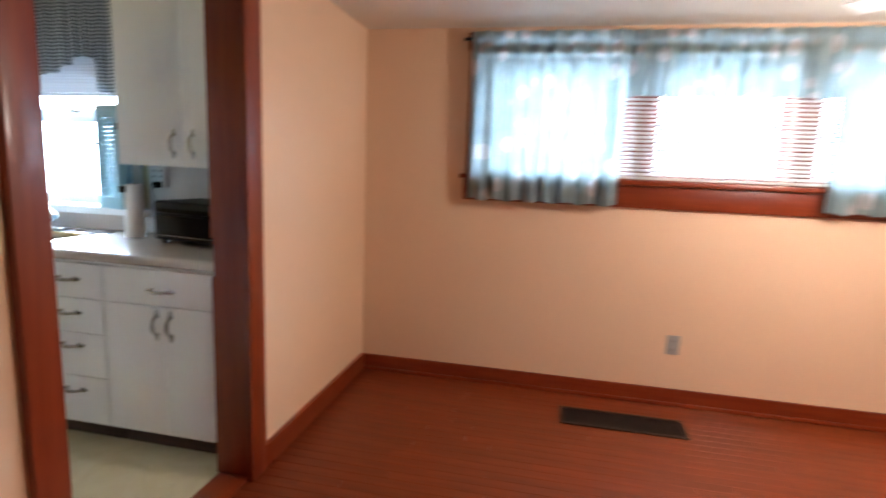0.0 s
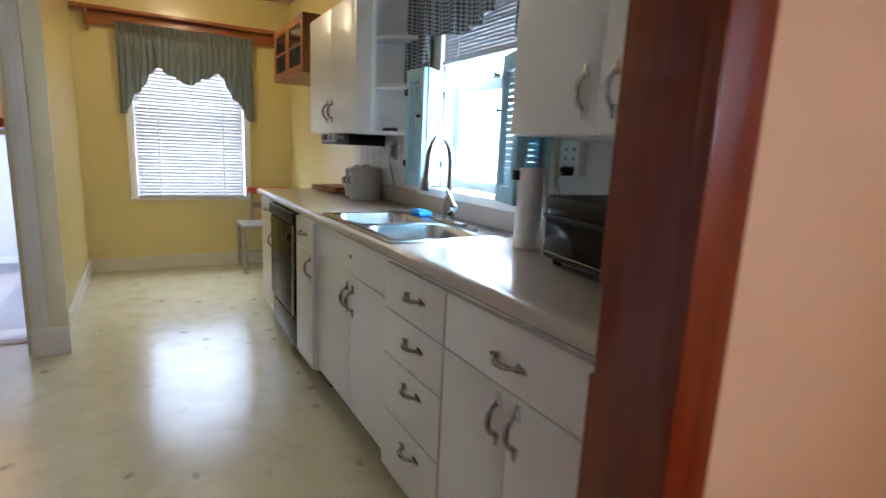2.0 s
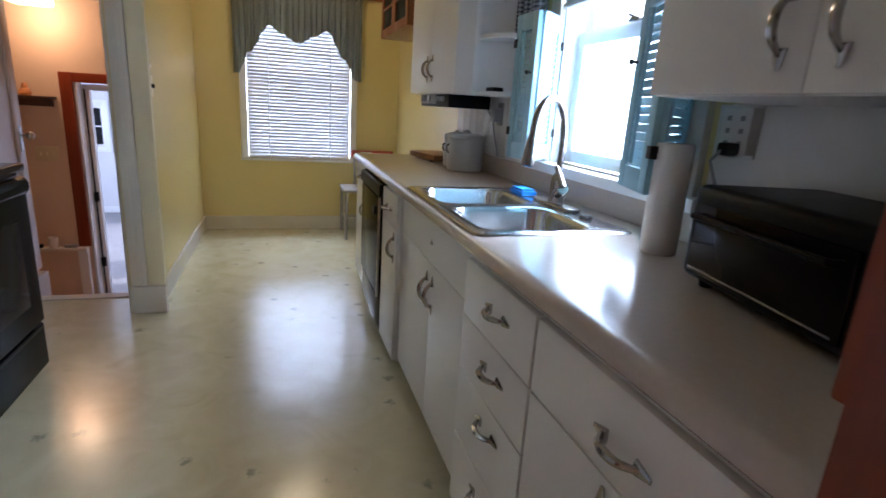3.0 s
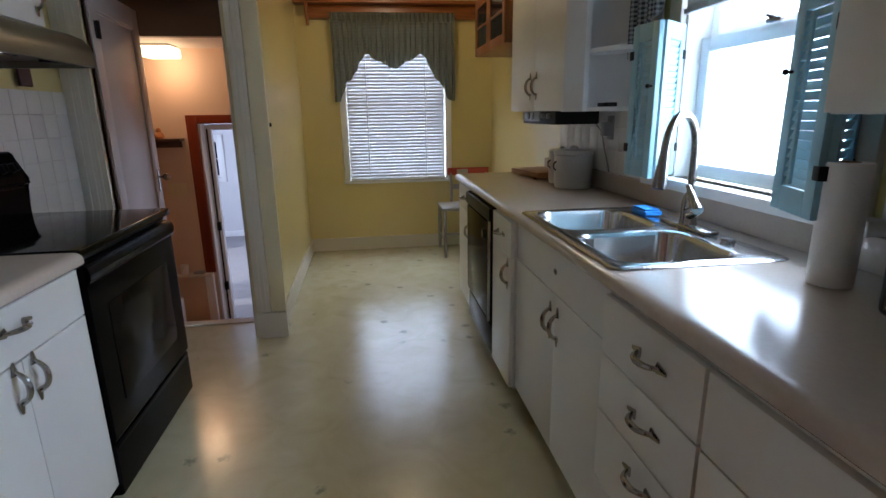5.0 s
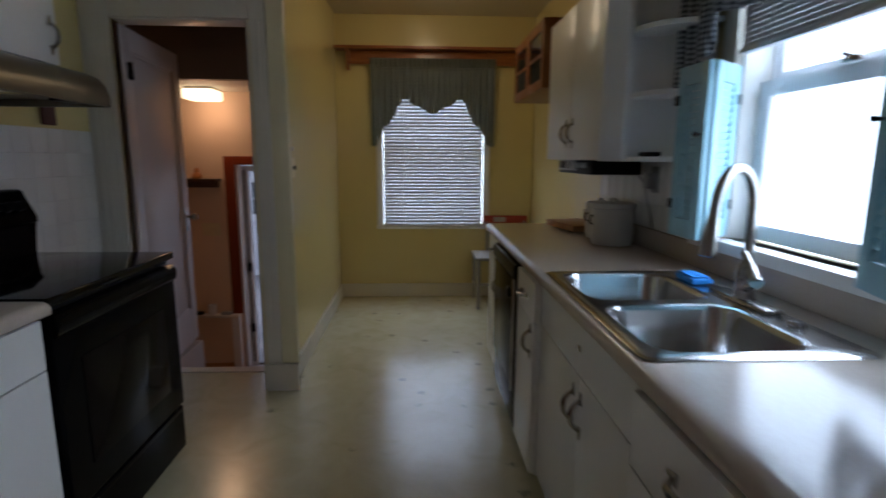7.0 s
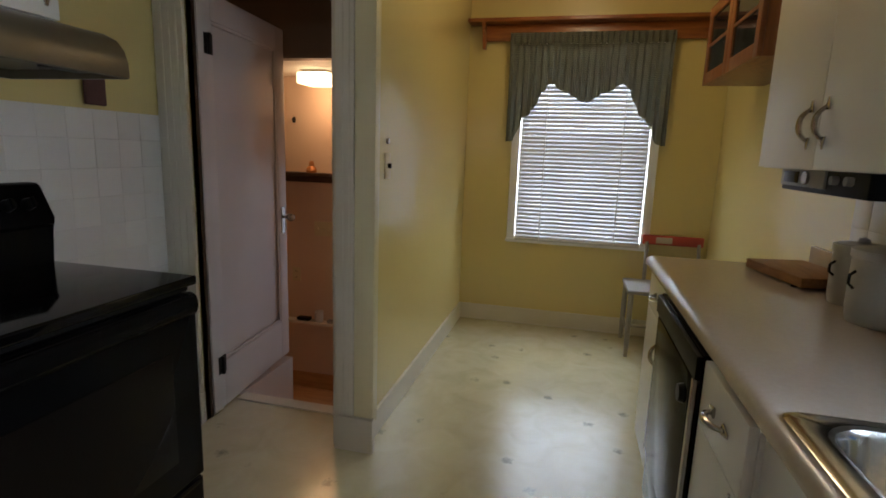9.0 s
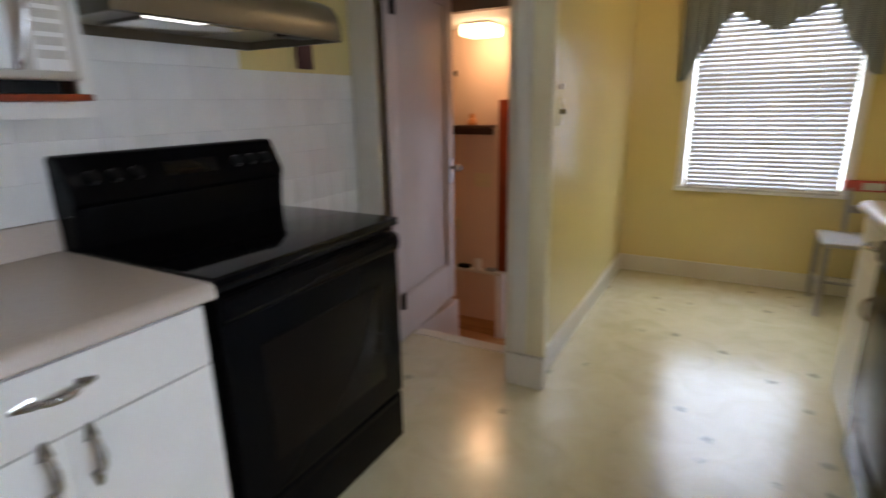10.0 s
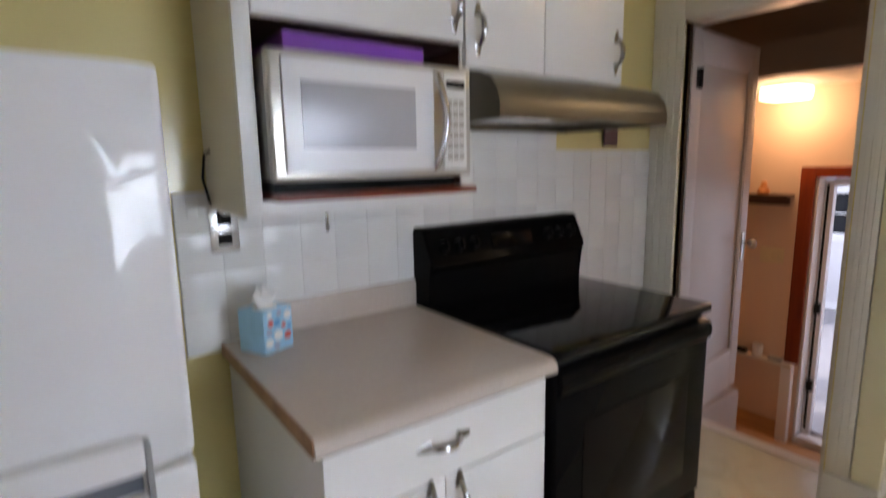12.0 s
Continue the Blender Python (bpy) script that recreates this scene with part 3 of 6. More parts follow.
def hall_door():
    """The panelled leaf, standing open into the hall."""
    d = thing("door_1", (-4.15, -0.20, 0), "grey white painted panel door standing open into the hall", "door")
    d["kind"] = "structure"
    turn = Matrix.Translation((-4.15, -0.20, 0)) @ Matrix.Rotation(radians(5.5), 4, "Z") @ Matrix.Translation((4.15, 0.20, 0))

    def leaf_part(name, bm, mat, label=""):
        bmesh.ops.transform(bm, matrix=turn, verts=bm.verts)
        return part(name, bm, mat, d, label)
    x1, x0, y0, y1 = -4.085, -4.925, -0.225, -0.186
    bm = bmesh.new()
    bx(bm, x0, x0 + 0.10, y0, y1, 0.012, 1.985, bev=0.003)
    bx(bm, x1 - 0.10, x1, y0, y1, 0.012, 1.985, bev=0.003)
    bx(bm, x0 + 0.10, x1 - 0.10, y0, y1, 1.865, 1.985, bev=0.003)
    bx(bm, x0 + 0.10, x1 - 0.10, y0, y1, 0.012, 0.25, bev=0.003)
    leaf_part("stile_and_rail_frame", bm, door_enamel)
    leaf_part("panel", cube(x0 + 0.10, x1 - 0.10, y0 + 0.008, y1 - 0.014, 0.25, 1.865, bev=0.002), door_enamel)
    bm = bmesh.new()
    bx(bm, x0 + 0.10, x0 + 0.115, y1 - 0.016, y1 - 0.003, 0.25, 1.865, bev=0.003)
    bx(bm, x1 - 0.115, x1 - 0.10, y1 - 0.016, y1 - 0.003, 0.25, 1.865, bev=0.003)
    bx(bm, x0 + 0.115, x1 - 0.115, y1 - 0.016, y1 - 0.003, 1.85, 1.865, bev=0.003)
    bx(bm, x0 + 0.115, x1 - 0.115, y1 - 0.016, y1 - 0.003, 0.25, 0.265, bev=0.003)
    leaf_part("panel_moulding", bm, door_enamel)
    xk = x0 + 0.055
    leaf_part("lock_plate", cube(xk - 0.02, xk + 0.02, y1, y1 + 0.006, 0.80, 0.96, bev=0.002), chrome, "worn chrome lock plate")
    bm = bmesh.new()
    rod(bm, (xk, y1, 0.90), (xk, y1 + 0.035, 0.90), 0.009)
    leaf_part("knob_shank", bm, chrome)
    bm = bmesh.new()
    bmesh.ops.create_icosphere(bm, subdivisions=2, radius=0.026, matrix=Matrix.Translation((xk, y1 + 0.052, 0.90)))
    leaf_part("door_knob", bm, chrome, "faceted glass and chrome door knob")
    for z in (0.24, 1.76):
        bm = bmesh.new()
        rod(bm, (-4.158, -0.176, z - 0.045), (-4.158, -0.176, z + 0.045), 0.009, seg=10)
        bx(bm, -4.19, -4.158, -0.189, -0.184, z - 0.045, z + 0.045)
        bx(bm, -4.158, -4.12, -0.187, -0.184, z - 0.045, z + 0.045)
        part("hinge", bm, dark_metal, d, "black iron butt hinge")


dining_doorway()
hall_doorway()
hall_door()


# ---- windows ----
def sash(parent, x0, x1, y, z0, z1, mat, rail=0.04, depth=0.035, axis="y", bars=(0, 0)):
    """Frame, bars and glass of one sash in a wall that faces the axis."""
    def b(a0, a1, d0, d1, c0, c1, bev=0.003):
        return cube(a0, a1, d0, d1, c0, c1, bev=bev) if axis == "y" else cube(d0, d1, a0, a1, c0, c1, bev=bev)
    y0, y1 = y - depth / 2, y + depth / 2
    f = part("sash_frame", b(x0, x0 + rail, y0, y1, z0, z1), mat, parent)
    part("sash_stile", b(x1 - rail, x1, y0, y1, z0, z1), mat, f)
    part("sash_rail", b(x0 + rail, x1 - rail, y0, y1, z0, z0 + rail), mat, f)
    part("sash_rail", b(x0 + rail, x1 - rail, y0, y1, z1 - rail, z1), mat, f)
    for k in range(1, bars[0] + 1):
        c = x0 + (x1 - x0) * k / (bars[0] + 1)
        part("glazing_bar", b(c - 0.009, c + 0.009, y0 + 0.006, y1 - 0.006, z0 + rail, z1 - rail), mat, f)
    for k in range(1, bars[1] + 1):
        c = z0 + (z1 - z0) * k / (bars[1] + 1)
        part("glazing_bar", b(x0 + rail, x1 - rail, y0 + 0.004, y1 - 0.004, c - 0.009, c + 0.009), mat, f)
    return f


def pane(parent, bm, mat=None):
    g = part("pane", bm, mat or pane_glass, parent, smooth=False)
    g.visible_shadow = False
    return g


def kitchen_window():
    w = thing("window_1", (-2.515, 2.49, 1.04), "white painted double hung window over the sink", "window")
    w["kind"] = "structure"
    for a, b in ((-3.0, -2.92), (-2.11, -2.045)):
        part("casing", cube(a, b, 2.396, 2.425, 1.0, 2.16, bev=0.004), cream, w)
    part("head_casing", cube(-2.92, -2.11, 2.394, 2.425, 2.09, 2.16, bev=0.004), cream, w)
    part("window_sill", cube(-3.06, -2.0, 2.36, 2.47, 1.0, 1.04, bev=0.006), white_plastic, w)
    part("jamb", cube(-2.93, -2.905, 2.42, 2.56, 1.04, 2.1, bev=0.002), white_plastic, w)
    part("jamb", cube(-2.125, -2.10, 2.42, 2.56, 1.04, 2.1, bev=0.002), white_plastic, w)
    sash(w, -2.905, -2.125, 2.50, 1.045, 1.56, vinyl_white, 0.05)
    sash(w, -2.905, -2.125, 2.535, 1.54, 2.09, vinyl_white, 0.045)
    pane(w, cube(-2.86, -2.17, 2.498, 2.502, 1.09, 1.52))
    pane(w, cube(-2.86, -2.17, 2.533, 2.537, 1.58, 2.05))
    bm = bmesh.new()
    bx(bm, -2.56, -2.50, 2.466, 2.482, 1.56, 1.575, bev=0.003)
    rod(bm, (-2.53, 2.474, 1.575), (-2.555, 2.462, 1.585), 0.006, seg=8)
    part("sash_lock", bm, nickel, w, "small metal sash lock")


def west_window():
    w = thing("window_2", (-6.13, 1.5, 0.7), "white framed window of the nook behind closed blinds", "window")
    w["kind"] = "structure"
    part("casing", cube(WEST - 0.002, WEST + 0.018, 0.975, 1.035, 0.66, 2.14, bev=0.004), vinyl_white, w)
    part("casing", cube(WEST - 0.002, WEST + 0.018, 1.96, 2.02, 0.66, 2.14, bev=0.004), vinyl_white, w)
    part("head_casing", cube(WEST - 0.002, WEST + 0.018, 1.035, 1.96, 2.07, 2.14, bev=0.004), vinyl_white, w)
    part("window_sill", cube(WEST - 0.05, WEST + 0.03, 0.97, 2.025, 0.655, 0.685, bev=0.005), vinyl_white, w)
    sash(w, 1.035, 1.96, -6.13, 0.70, 1.40, vinyl_white, 0.045, 0.03, "x")
    sash(w, 1.035, 1.96, -6.165, 1.38, 2.075, vinyl_white, 0.045, 0.03, "x")
    pane(w, cube(-6.132, -6.128, 1.08, 1.915, 0.745, 1.355))
    pane(w, cube(-6.167, -6.163, 1.08, 1.915, 1.425, 2.03))


def dining_window():
    w = thing("window_3", (1.04, 3.1, 1.3), "wide three light window in varnished red brown casing", "window")
    w["kind"] = "structure"
    part("apron", cube(-0.36, 2.44, 3.028, 3.052, 1.15, 1.275, bev=0.005), trim_wood_flat, w)
    part("window_sill", cube(-0.38, 2.46, 3.0, 3.06, 1.277, 1.305, bev=0.007), trim_wood_flat, w)
    part("head_casing", cube(-0.36, 2.44, 3.028, 3.052, 2.01, 2.11, bev=0.005), trim_wood_flat, w)
    for a, b in ((-0.35, -0.24), (0.57, 0.69), (1.39, 1.51), (2.32, 2.43)):
        part("casing", cube(a, b, 3.03, 3.052, 1.306, 2.009, bev=0.005), trim_wood, w)
    for a, b in ((-0.25, 0.58), (0.68, 1.40), (1.50, 2.33)):
        sash(w, a, b, 3.13, 1.302, 2.02, trim_wood, 0.05)
        pane(w, cube(a + 0.045, b - 0.045, 3.129, 3.133, 1.35, 1.97))


def porch_window():
    w = thing("window_4", (-9.8, -1.35, 0.36), "small white four light window on the porch", "window")
    w["kind"] = "structure"
    for a, b, c, d in ((-1.64, -1.56, 0.29, 1.03), (-1.14, -1.06, 0.29, 1.03)):
        part("casing", cube(-9.802, -9.775, a, b, c, d, bev=0.004), vinyl_white, w)
    for c, d in ((0.29, 0.36), (0.95, 1.03)):
        part("casing", cube(-9.802, -9.775, -1.56, -1.14, c, d, bev=0.004), vinyl_white, w)
    sash(w, -1.56, -1.14, -9.84, 0.36, 0.95, vinyl_white, 0.035, 0.03, "x", (1, 1))
    pane(w, cube(-9.847, -9.842, -1.53, -1.17, 0.39, 0.92), dark_glass)


kitchen_window()
west_window()
dining_window()
porch_window()


# ---- blinds and curtains ----
def blind(name, label, axis, across, a0, a1, z0, z1, tilt, pitch=0.0225, width=0.025, stack=False):
    """Venetian blind: head rail, slats, ladder cords and bottom rail."""
    at = ((a0 + a1) / 2, across, z1) if axis == "y" else (across, (a0 + a1) / 2, z1)
    t = thing(name, at, label, "blinds")

    def b(w, c0, c1, bev=0.002):
        return cube(a0, a1, across - w, across + w, c0, c1, bev=bev) if axis == "y" else cube(across - w, across + w, a0, a1, c0, c1, bev=bev)
    part("head_rail", b(0.018, z1 - 0.03, z1), slat_white, t)
    part("bottom_rail", b(0.012, z0, z0 + 0.016), slat_white, t)
    bm = bmesh.new()
    half = (a1 - a0) / 2 - 0.004
    prof = [(-width / 2, -0.0018), (0, 0.0020), (width / 2, -0.0018), (width / 2, -0.0026), (0, 0.0012), (-width / 2, -0.0026)]
    extrude_profile(bm, prof, "x", -half, half)
    me = mesh_of("slat", bm, slat_white)
    spin = Matrix.Rotation(radians(90), 4, "Z") if axis == "x" else Matrix.Identity(4)
    z, rnd = z0 + 0.03, random.Random(7)
    while z < z1 - 0.035:
        place = Vector((at[0], at[1], z))
        sag = radians(tilt + rnd.uniform(-1.5, 1.5))
        piece("slat", me, t, Matrix.Translation(place) @ spin @ Matrix.Rotation(sag, 4, "X") @ Matrix.Rotation(radians(rnd.uniform(-0.15, 0.15)), 4, "Y"))
        z += pitch
    for f in (0.2, 0.8):
        c = a0 + (a1 - a0) * f
        for s in (-0.014, 0.014):
            bm = bmesh.new()
            p, q = ((c, across + s, z0 + 0.01), (c, across + s, z1 - 0.01)) if axis == "y" else ((across + s, c, z0 + 0.01), (across + s, c, z1 - 0.01))
            rod(bm, p, q, 0.0035 if s > 0 and axis == "x" else 0.0018, seg=6)
            part("ladder_cord", bm, white_plastic, t)
    return t


blind("window_blinds", "white mini blinds lowered over the nook window", "x", -6.048, 1.042, 1.953, 0.675, 2.06, 63, pitch=0.030, width=0.034)
blind("window_blinds", "white mini blinds raised half way over the sink", "y", 2.405, -2.9, -2.13, 1.645, 2.09, 72, pitch=0.016)
blind("window_blinds", "white open mini blinds across the dining window", "y", 3.0115, -0.30, 2.38, 1.312, 2.0, 40)


def cloth_sheet(a0, a1, z_top, z_bottom, across, axis, folds, depth, seed, columns=150, rows=26, flare=0.0):
    """Gathered cloth: z_bottom gives the lower edge for a share of the width."""
    rnd = random.Random(seed)
    ph = [rnd.uniform(0, 6.28) for _ in range(4)]
    bm = bmesh.new()
    uvl = bm.loops.layers.uv.new("UVMap")
    grid = []
    for i in range(columns + 1):
        u = i / columns
        col = []
        zb = z_bottom(u)
        for j in range(rows + 1):
            v = j / rows
            z = z_top + (zb - z_top) * v
            amp = depth * (0.45 + 0.55 * min(1, v * 1.6))
            wob = u * folds * 6.283 + 0.9 * math.sin(u * 9 + ph[0]) + 0.25 * math.sin(v * 3 + ph[1])
            d = amp * (math.sin(wob) + 0.35 * math.sin(2.3 * wob + ph[2])) - flare * v
            a = a0 + (a1 - a0) * u + 0.3 * depth * math.cos(wob) * min(1, v * 2)
            col.append((bm.verts.new((a, across + d, z) if axis == "y" else (across + d, a, z)), (u * (a1 - a0) * 1.5, z)))
        grid.append(col)
    for i in range(columns):
        for j in range(rows):
            q = (grid[i][j], grid[i + 1][j], grid[i + 1][j + 1], grid[i][j + 1])
            f = bm.faces.new([c[0] for c in q])
            for lp, c in zip(f.loops, q):
                lp[uvl].uv = c[1]
    return bm


def steps(points):
    """A smooth edge through (share, height) points."""
    def at(u):
        for (u0, h0), (u1, h1) in zip(points, points[1:]):
            if u <= u1:
                f = (u - u0) / (u1 - u0)
                return h0 + (h1 - h0) * (f * f * (3 - 2 * f))
        return points[-1][1]
    return at


def curtain_rod(parent, p, q, mat):
    bm = bmesh.new()
    rod(bm, p, q, 0.009, seg=10)
    return part("curtain_rod", bm, mat, parent)


nv = thing("valance_curtain", (-5.99, 1.49, 2.16), "grey green checked scalloped valance with a gathered header", "curtain")
part("cloth", cloth_sheet(0.935, 2.045, 2.10, steps([(0, 1.415), (0.04, 1.42), (0.12, 1.60), (0.28, 1.83), (0.36, 1.77), (0.50, 1.70), (0.62, 1.77), (0.72, 1.83), (0.86, 1.60), (0.96, 1.42), (1, 1.415)]), -5.985, "x", 21, 0.019, 3), grey_check, nv)
part("header", cloth_sheet(0.935, 2.045, 2.176, lambda u: 2.098, -5.972, "x", 27, 0.017, 4, rows=6), grey_check, nv)
curtain_rod(nv, (-6.022, 0.93, 2.115), (-6.022, 2.05, 2.115), white_plastic)

kv = thing("valance_curtain", (-2.6, 2.33, 2.16), "navy and white gingham swag valance over the sink window", "curtain")
part("cloth", cloth_sheet(-3.24, -2.03, 2.16, steps([(0, 1.50), (0.12, 1.58), (0.20, 1.65), (0.26, 1.78), (0.38, 1.76), (0.49, 1.745), (0.60, 1.755), (0.69, 1.80), (0.76, 1.85), (0.81, 1.83), (0.84, 1.66), (0.90, 1.65), (1, 1.65)]), 2.335, "y", 15, 0.017, 5), navy_check, kv)
curtain_rod(kv, (-3.26, 2.365, 2.14), (-2.01, 2.365, 2.14), nickel)

dc = thing("window_curtain", (0.08, 2.97, 2.08), "aqua curtain with pale discs, lit from behind", "curtain", "dining window curtains")
part("cloth", cloth_sheet(-0.33, 0.535, 2.1, lambda u: 1.16 + 0.006 * math.sin(40 * u), 2.965, "y", 8.5, 0.027, 11), aqua_dots, dc)
dc2 = thing("window_curtain", (2.0, 2.97, 2.08), "aqua curtain with pale discs, lit from behind", "curtain", "dining window curtains")
part("cloth", cloth_sheet(1.55, 2.43, 2.1, lambda u: 1.175 + 0.006 * math.sin(40 * u), 2.965, "y", 8.5, 0.027, 12), aqua_dots, dc2)
dv = thing("valance_curtain", (1.03, 2.97, 2.08), "aqua gathered valance with pale discs", "curtain", "dining window curtains")
part("cloth", cloth_sheet(0.525, 1.56, 2.1, lambda u: 1.745 + 0.018 * abs(math.sin(u * 14)), 2.972, "y", 10, 0.02, 13), aqua_dots, dv)
curtain_rod(dv, (-0.38, 2.998, 2.065), (2.46, 2.998, 2.065), dark_metal)


# ---- shutters ----
def shutter_leaf(parent, hinge, free, z0, z1, knob=0, label=""):
    """A louvred leaf between two places of its plan."""
    h, f = Vector((*hinge, 0)), Vector((*free, 0))
    d = (f - h)
    w = d.length
    ang = math.atan2(d.y, d.x)
    m = Matrix.Translation((hinge[0], hinge[1], 0)) @ Matrix.Rotation(ang, 4, "Z")
    t, st = 0.009, 0.042

    def put(name, bm, mat, par, lab=""):
        bmesh.ops.transform(bm, matrix=m, verts=bm.verts)
        return part(name, bm, mat, par, lab)
    bm = bmesh.new()
    bx(bm, 0, st, -t, t, z0, z1, bev=0.002)
    bx(bm, w - st, w, -t, t, z0, z1, bev=0.002)
    bx(bm, st, w - st, -t, t, z0, z0 + 0.06, bev=0.002)
    bx(bm, st, w - st, -t, t, z1 - 0.06, z1, bev=0.002)
    leaf = put("shutter_leaf", bm, blue_paint, parent, label)
    bm = bmesh.new()
    bx(bm, -(w / 2 - st), w / 2 - st, -0.011, 0.011, -0.002, 0.002)
    me = mesh_of("louver", bm, blue_paint)
    n = int((z1 - z0 - 0.13) / 0.021)
    for k in range(n):
        z = z0 + 0.072 + k * (z1 - z0 - 0.144) / (n - 1)
        piece("louver", me, leaf, m @ Matrix.Translation((w / 2, 0, z)) @ Matrix.Rotation(radians(-64 * knob if knob else 65), 4, "X"))
    side = 0.017 * (knob or -1)
    put("tilt_bar", cube(w / 2 - 0.005, w / 2 + 0.005, side - 0.004, side + 0.004, z0 + 0.07, z1 - 0.07, bev=0.001), blue_paint, leaf)
    if knob:
        bm = bmesh.new()
        zk = z0 + 0.33
        rod(bm, (w - 0.02, 0, zk), (w - 0.02, knob * 0.022, zk), 0.004, seg=8)
        bmesh.ops.create_uvsphere(bm, u_segments=10, v_segments=8, radius=0.008, matrix=Matrix.Translation((w - 0.02, knob * 0.026, zk)))
        put("shutter_knob", bm, dark_metal, leaf, "small black knob")
    for z in (z0 + 0.09, z1 - 0.12):
        put("shutter_hinge", cube(-0.012, 0.014, -t - 0.003, t + 0.003, z, z + 0.032, bev=0.001), dark_metal, leaf)
    return leaf


ls = thing("window_shutter", (-2.94, 2.37, 1.05), "light blue louvred shutter folded open against the wall", "shutter", "kitchen window shutters")
shutter_leaf(ls, (-2.885, 2.392), (-2.768, 2.248), 1.055, 1.605)
shutter_leaf(ls, (-2.938, 2.231), (-2.765, 2.236), 1.055, 1.605, knob=-1)
rs = thing("window_shutter", (-2.07, 2.39, 1.05), "light blue louvred shutter half folded into the room", "shutter", "kitchen window shutters")
shutter_leaf(rs, (-2.11, 2.392), (-1.968, 2.2), 1.055, 1.578)
shutter_leaf(rs, (-1.972, 2.186), (-2.16, 2.243), 1.055, 1.578, knob=1)


# ---- handles ----
def handle_mesh():
    """Arched pull with flared, pointed ends, 0.105 long on its own x axis, standing out along -y."""
    bm = bmesh.new()
    pts, rad = [], []
    for k in range(13):
        s = -1 + 2 * k / 12
        pts.append((0.045 * s, -0.027 * (1 - abs(s) ** 2.6) - 0.003, 0))
        rad.append(0.0055 + 0.0026 * math.cos(s * 1.57))
    tube(bm, pts, rad, 8)
    for s in (-1, 1):
        r = bmesh.ops.create_cone(bm, cap_ends=True, segments=10, radius1=0.014, radius2=0.005, depth=0.034, matrix=Matrix.Translation((s * 0.052, -0.004, 0)) @ Matrix.Rotation(radians(90 * s), 4, "Y"))
        for v in r["verts"]:
            v.co.y = v.co.y * 0.35 - 0.002
    return mesh_of("handle", bm, chrome, True)


HANDLE = handle_mesh()


def handle(parent, x, y, z, upright=False, face=-1):
    m = Matrix.Translation((x, y, z))
    if face > 0:
        m = m @ Matrix.Rotation(math.pi, 4, "Z")
    if upright:
        m = m @ Matrix.Rotation(radians(90), 4, "Y")
    return tagged(piece("handle", HANDLE, parent, m), "worn chrome arched pull")


# ---- base cabinets along the north wall ----
FACE = 1.804


def front_panel(name, parent, x0, x1, z0, z1, y=FACE, out=-1, mat=None):
    g = 0.0013
    a, b = (y - 0.018, y) if out < 0 else (y, y + 0.018)
    return part(name, cube(x0 + g, x1 - g, a, b, z0 + g, z1 - g, bev=0.0018), mat or enamel, parent)


def base_cabinet(x0, x1, face, label, bottom=0.105, top=0.868):
    c = thing("base_cabinet", ((x0 + x1) / 2, face, 0), label, "cabinet", "north base cabinets")
    part("body", cube(x0 + 0.001, x1 - 0.001, face + 0.001, NORTH - 0.01, bottom, top, bev=0.002), enamel, c)
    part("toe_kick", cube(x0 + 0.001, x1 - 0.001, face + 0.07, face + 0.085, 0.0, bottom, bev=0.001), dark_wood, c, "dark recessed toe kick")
    return c


c = base_cabinet(-4.385, -3.93, FACE + 0.015, "white painted base cabinet at the end of the counter")
d = front_panel("drawer_front", c, -4.38, -3.935, 0.70, 0.862, FACE + 0.015)
handle(d, -4.155, FACE - 0.003, 0.785)
d = front_panel("cabinet_door", c, -4.38, -3.935, 0.11, 0.70, FACE + 0.015)
handle(d, -4.02, FACE - 0.003, 0.60, True)

c = base_cabinet(-3.312, -2.986, FACE - 0.012, "narrow white painted cabinet with a drawer and door")
d = front_panel("drawer_front", c, -3.308, -2.99, 0.71, 0.862, FACE - 0.012)
handle(d, -3.15, FACE - 0.03, 0.788)
d = front_panel("cabinet_door", c, -3.308, -2.99, 0.11, 0.71, FACE - 0.012)
handle(d, -3.03, FACE - 0.03, 0.632, True)

c = base_cabinet(-2.984, -2.131, FACE + 0.012, "white painted sink cabinet with two doors", 0.12, 0.725)
front_panel("false_drawer_front", c, -2.981, -2.132, 0.715, 0.862, FACE + 0.012)
bm = bmesh.new()
bmesh.ops.create_uvsphere(bm, u_segments=12, v_segments=8, radius=0.012, matrix=Matrix.Translation((-2.53, FACE - 0.006, 0.79)) @ Matrix.Diagonal((1.3, 0.4, 0.9, 1)))
part("emblem", bm, chrome, c, "small worn metal emblem")
d = front_panel("cabinet_door", c, -2.981, -2.524, 0.125, 0.713, FACE + 0.012)
handle(d, -2.558, FACE - 0.006, 0.61, True)
d = front_panel("cabinet_door", c, -2.524, -2.132, 0.125, 0.713, FACE + 0.012)
handle(d, -2.49, FACE - 0.006, 0.61, True)

c = base_cabinet(-2.129, -1.718, FACE - 0.008, "white painted bank of four drawers")
for z0, z1, zh in ((0.70, 0.858, 0.785), (0.54, 0.698, 0.632), (0.335, 0.538, 0.48), (0.11, 0.333, 0.268)):
    d = front_panel("drawer_front", c, -2.126, -1.721, z0, z1, FACE - 0.008)
    handle(d, -1.90, FACE - 0.026, zh)

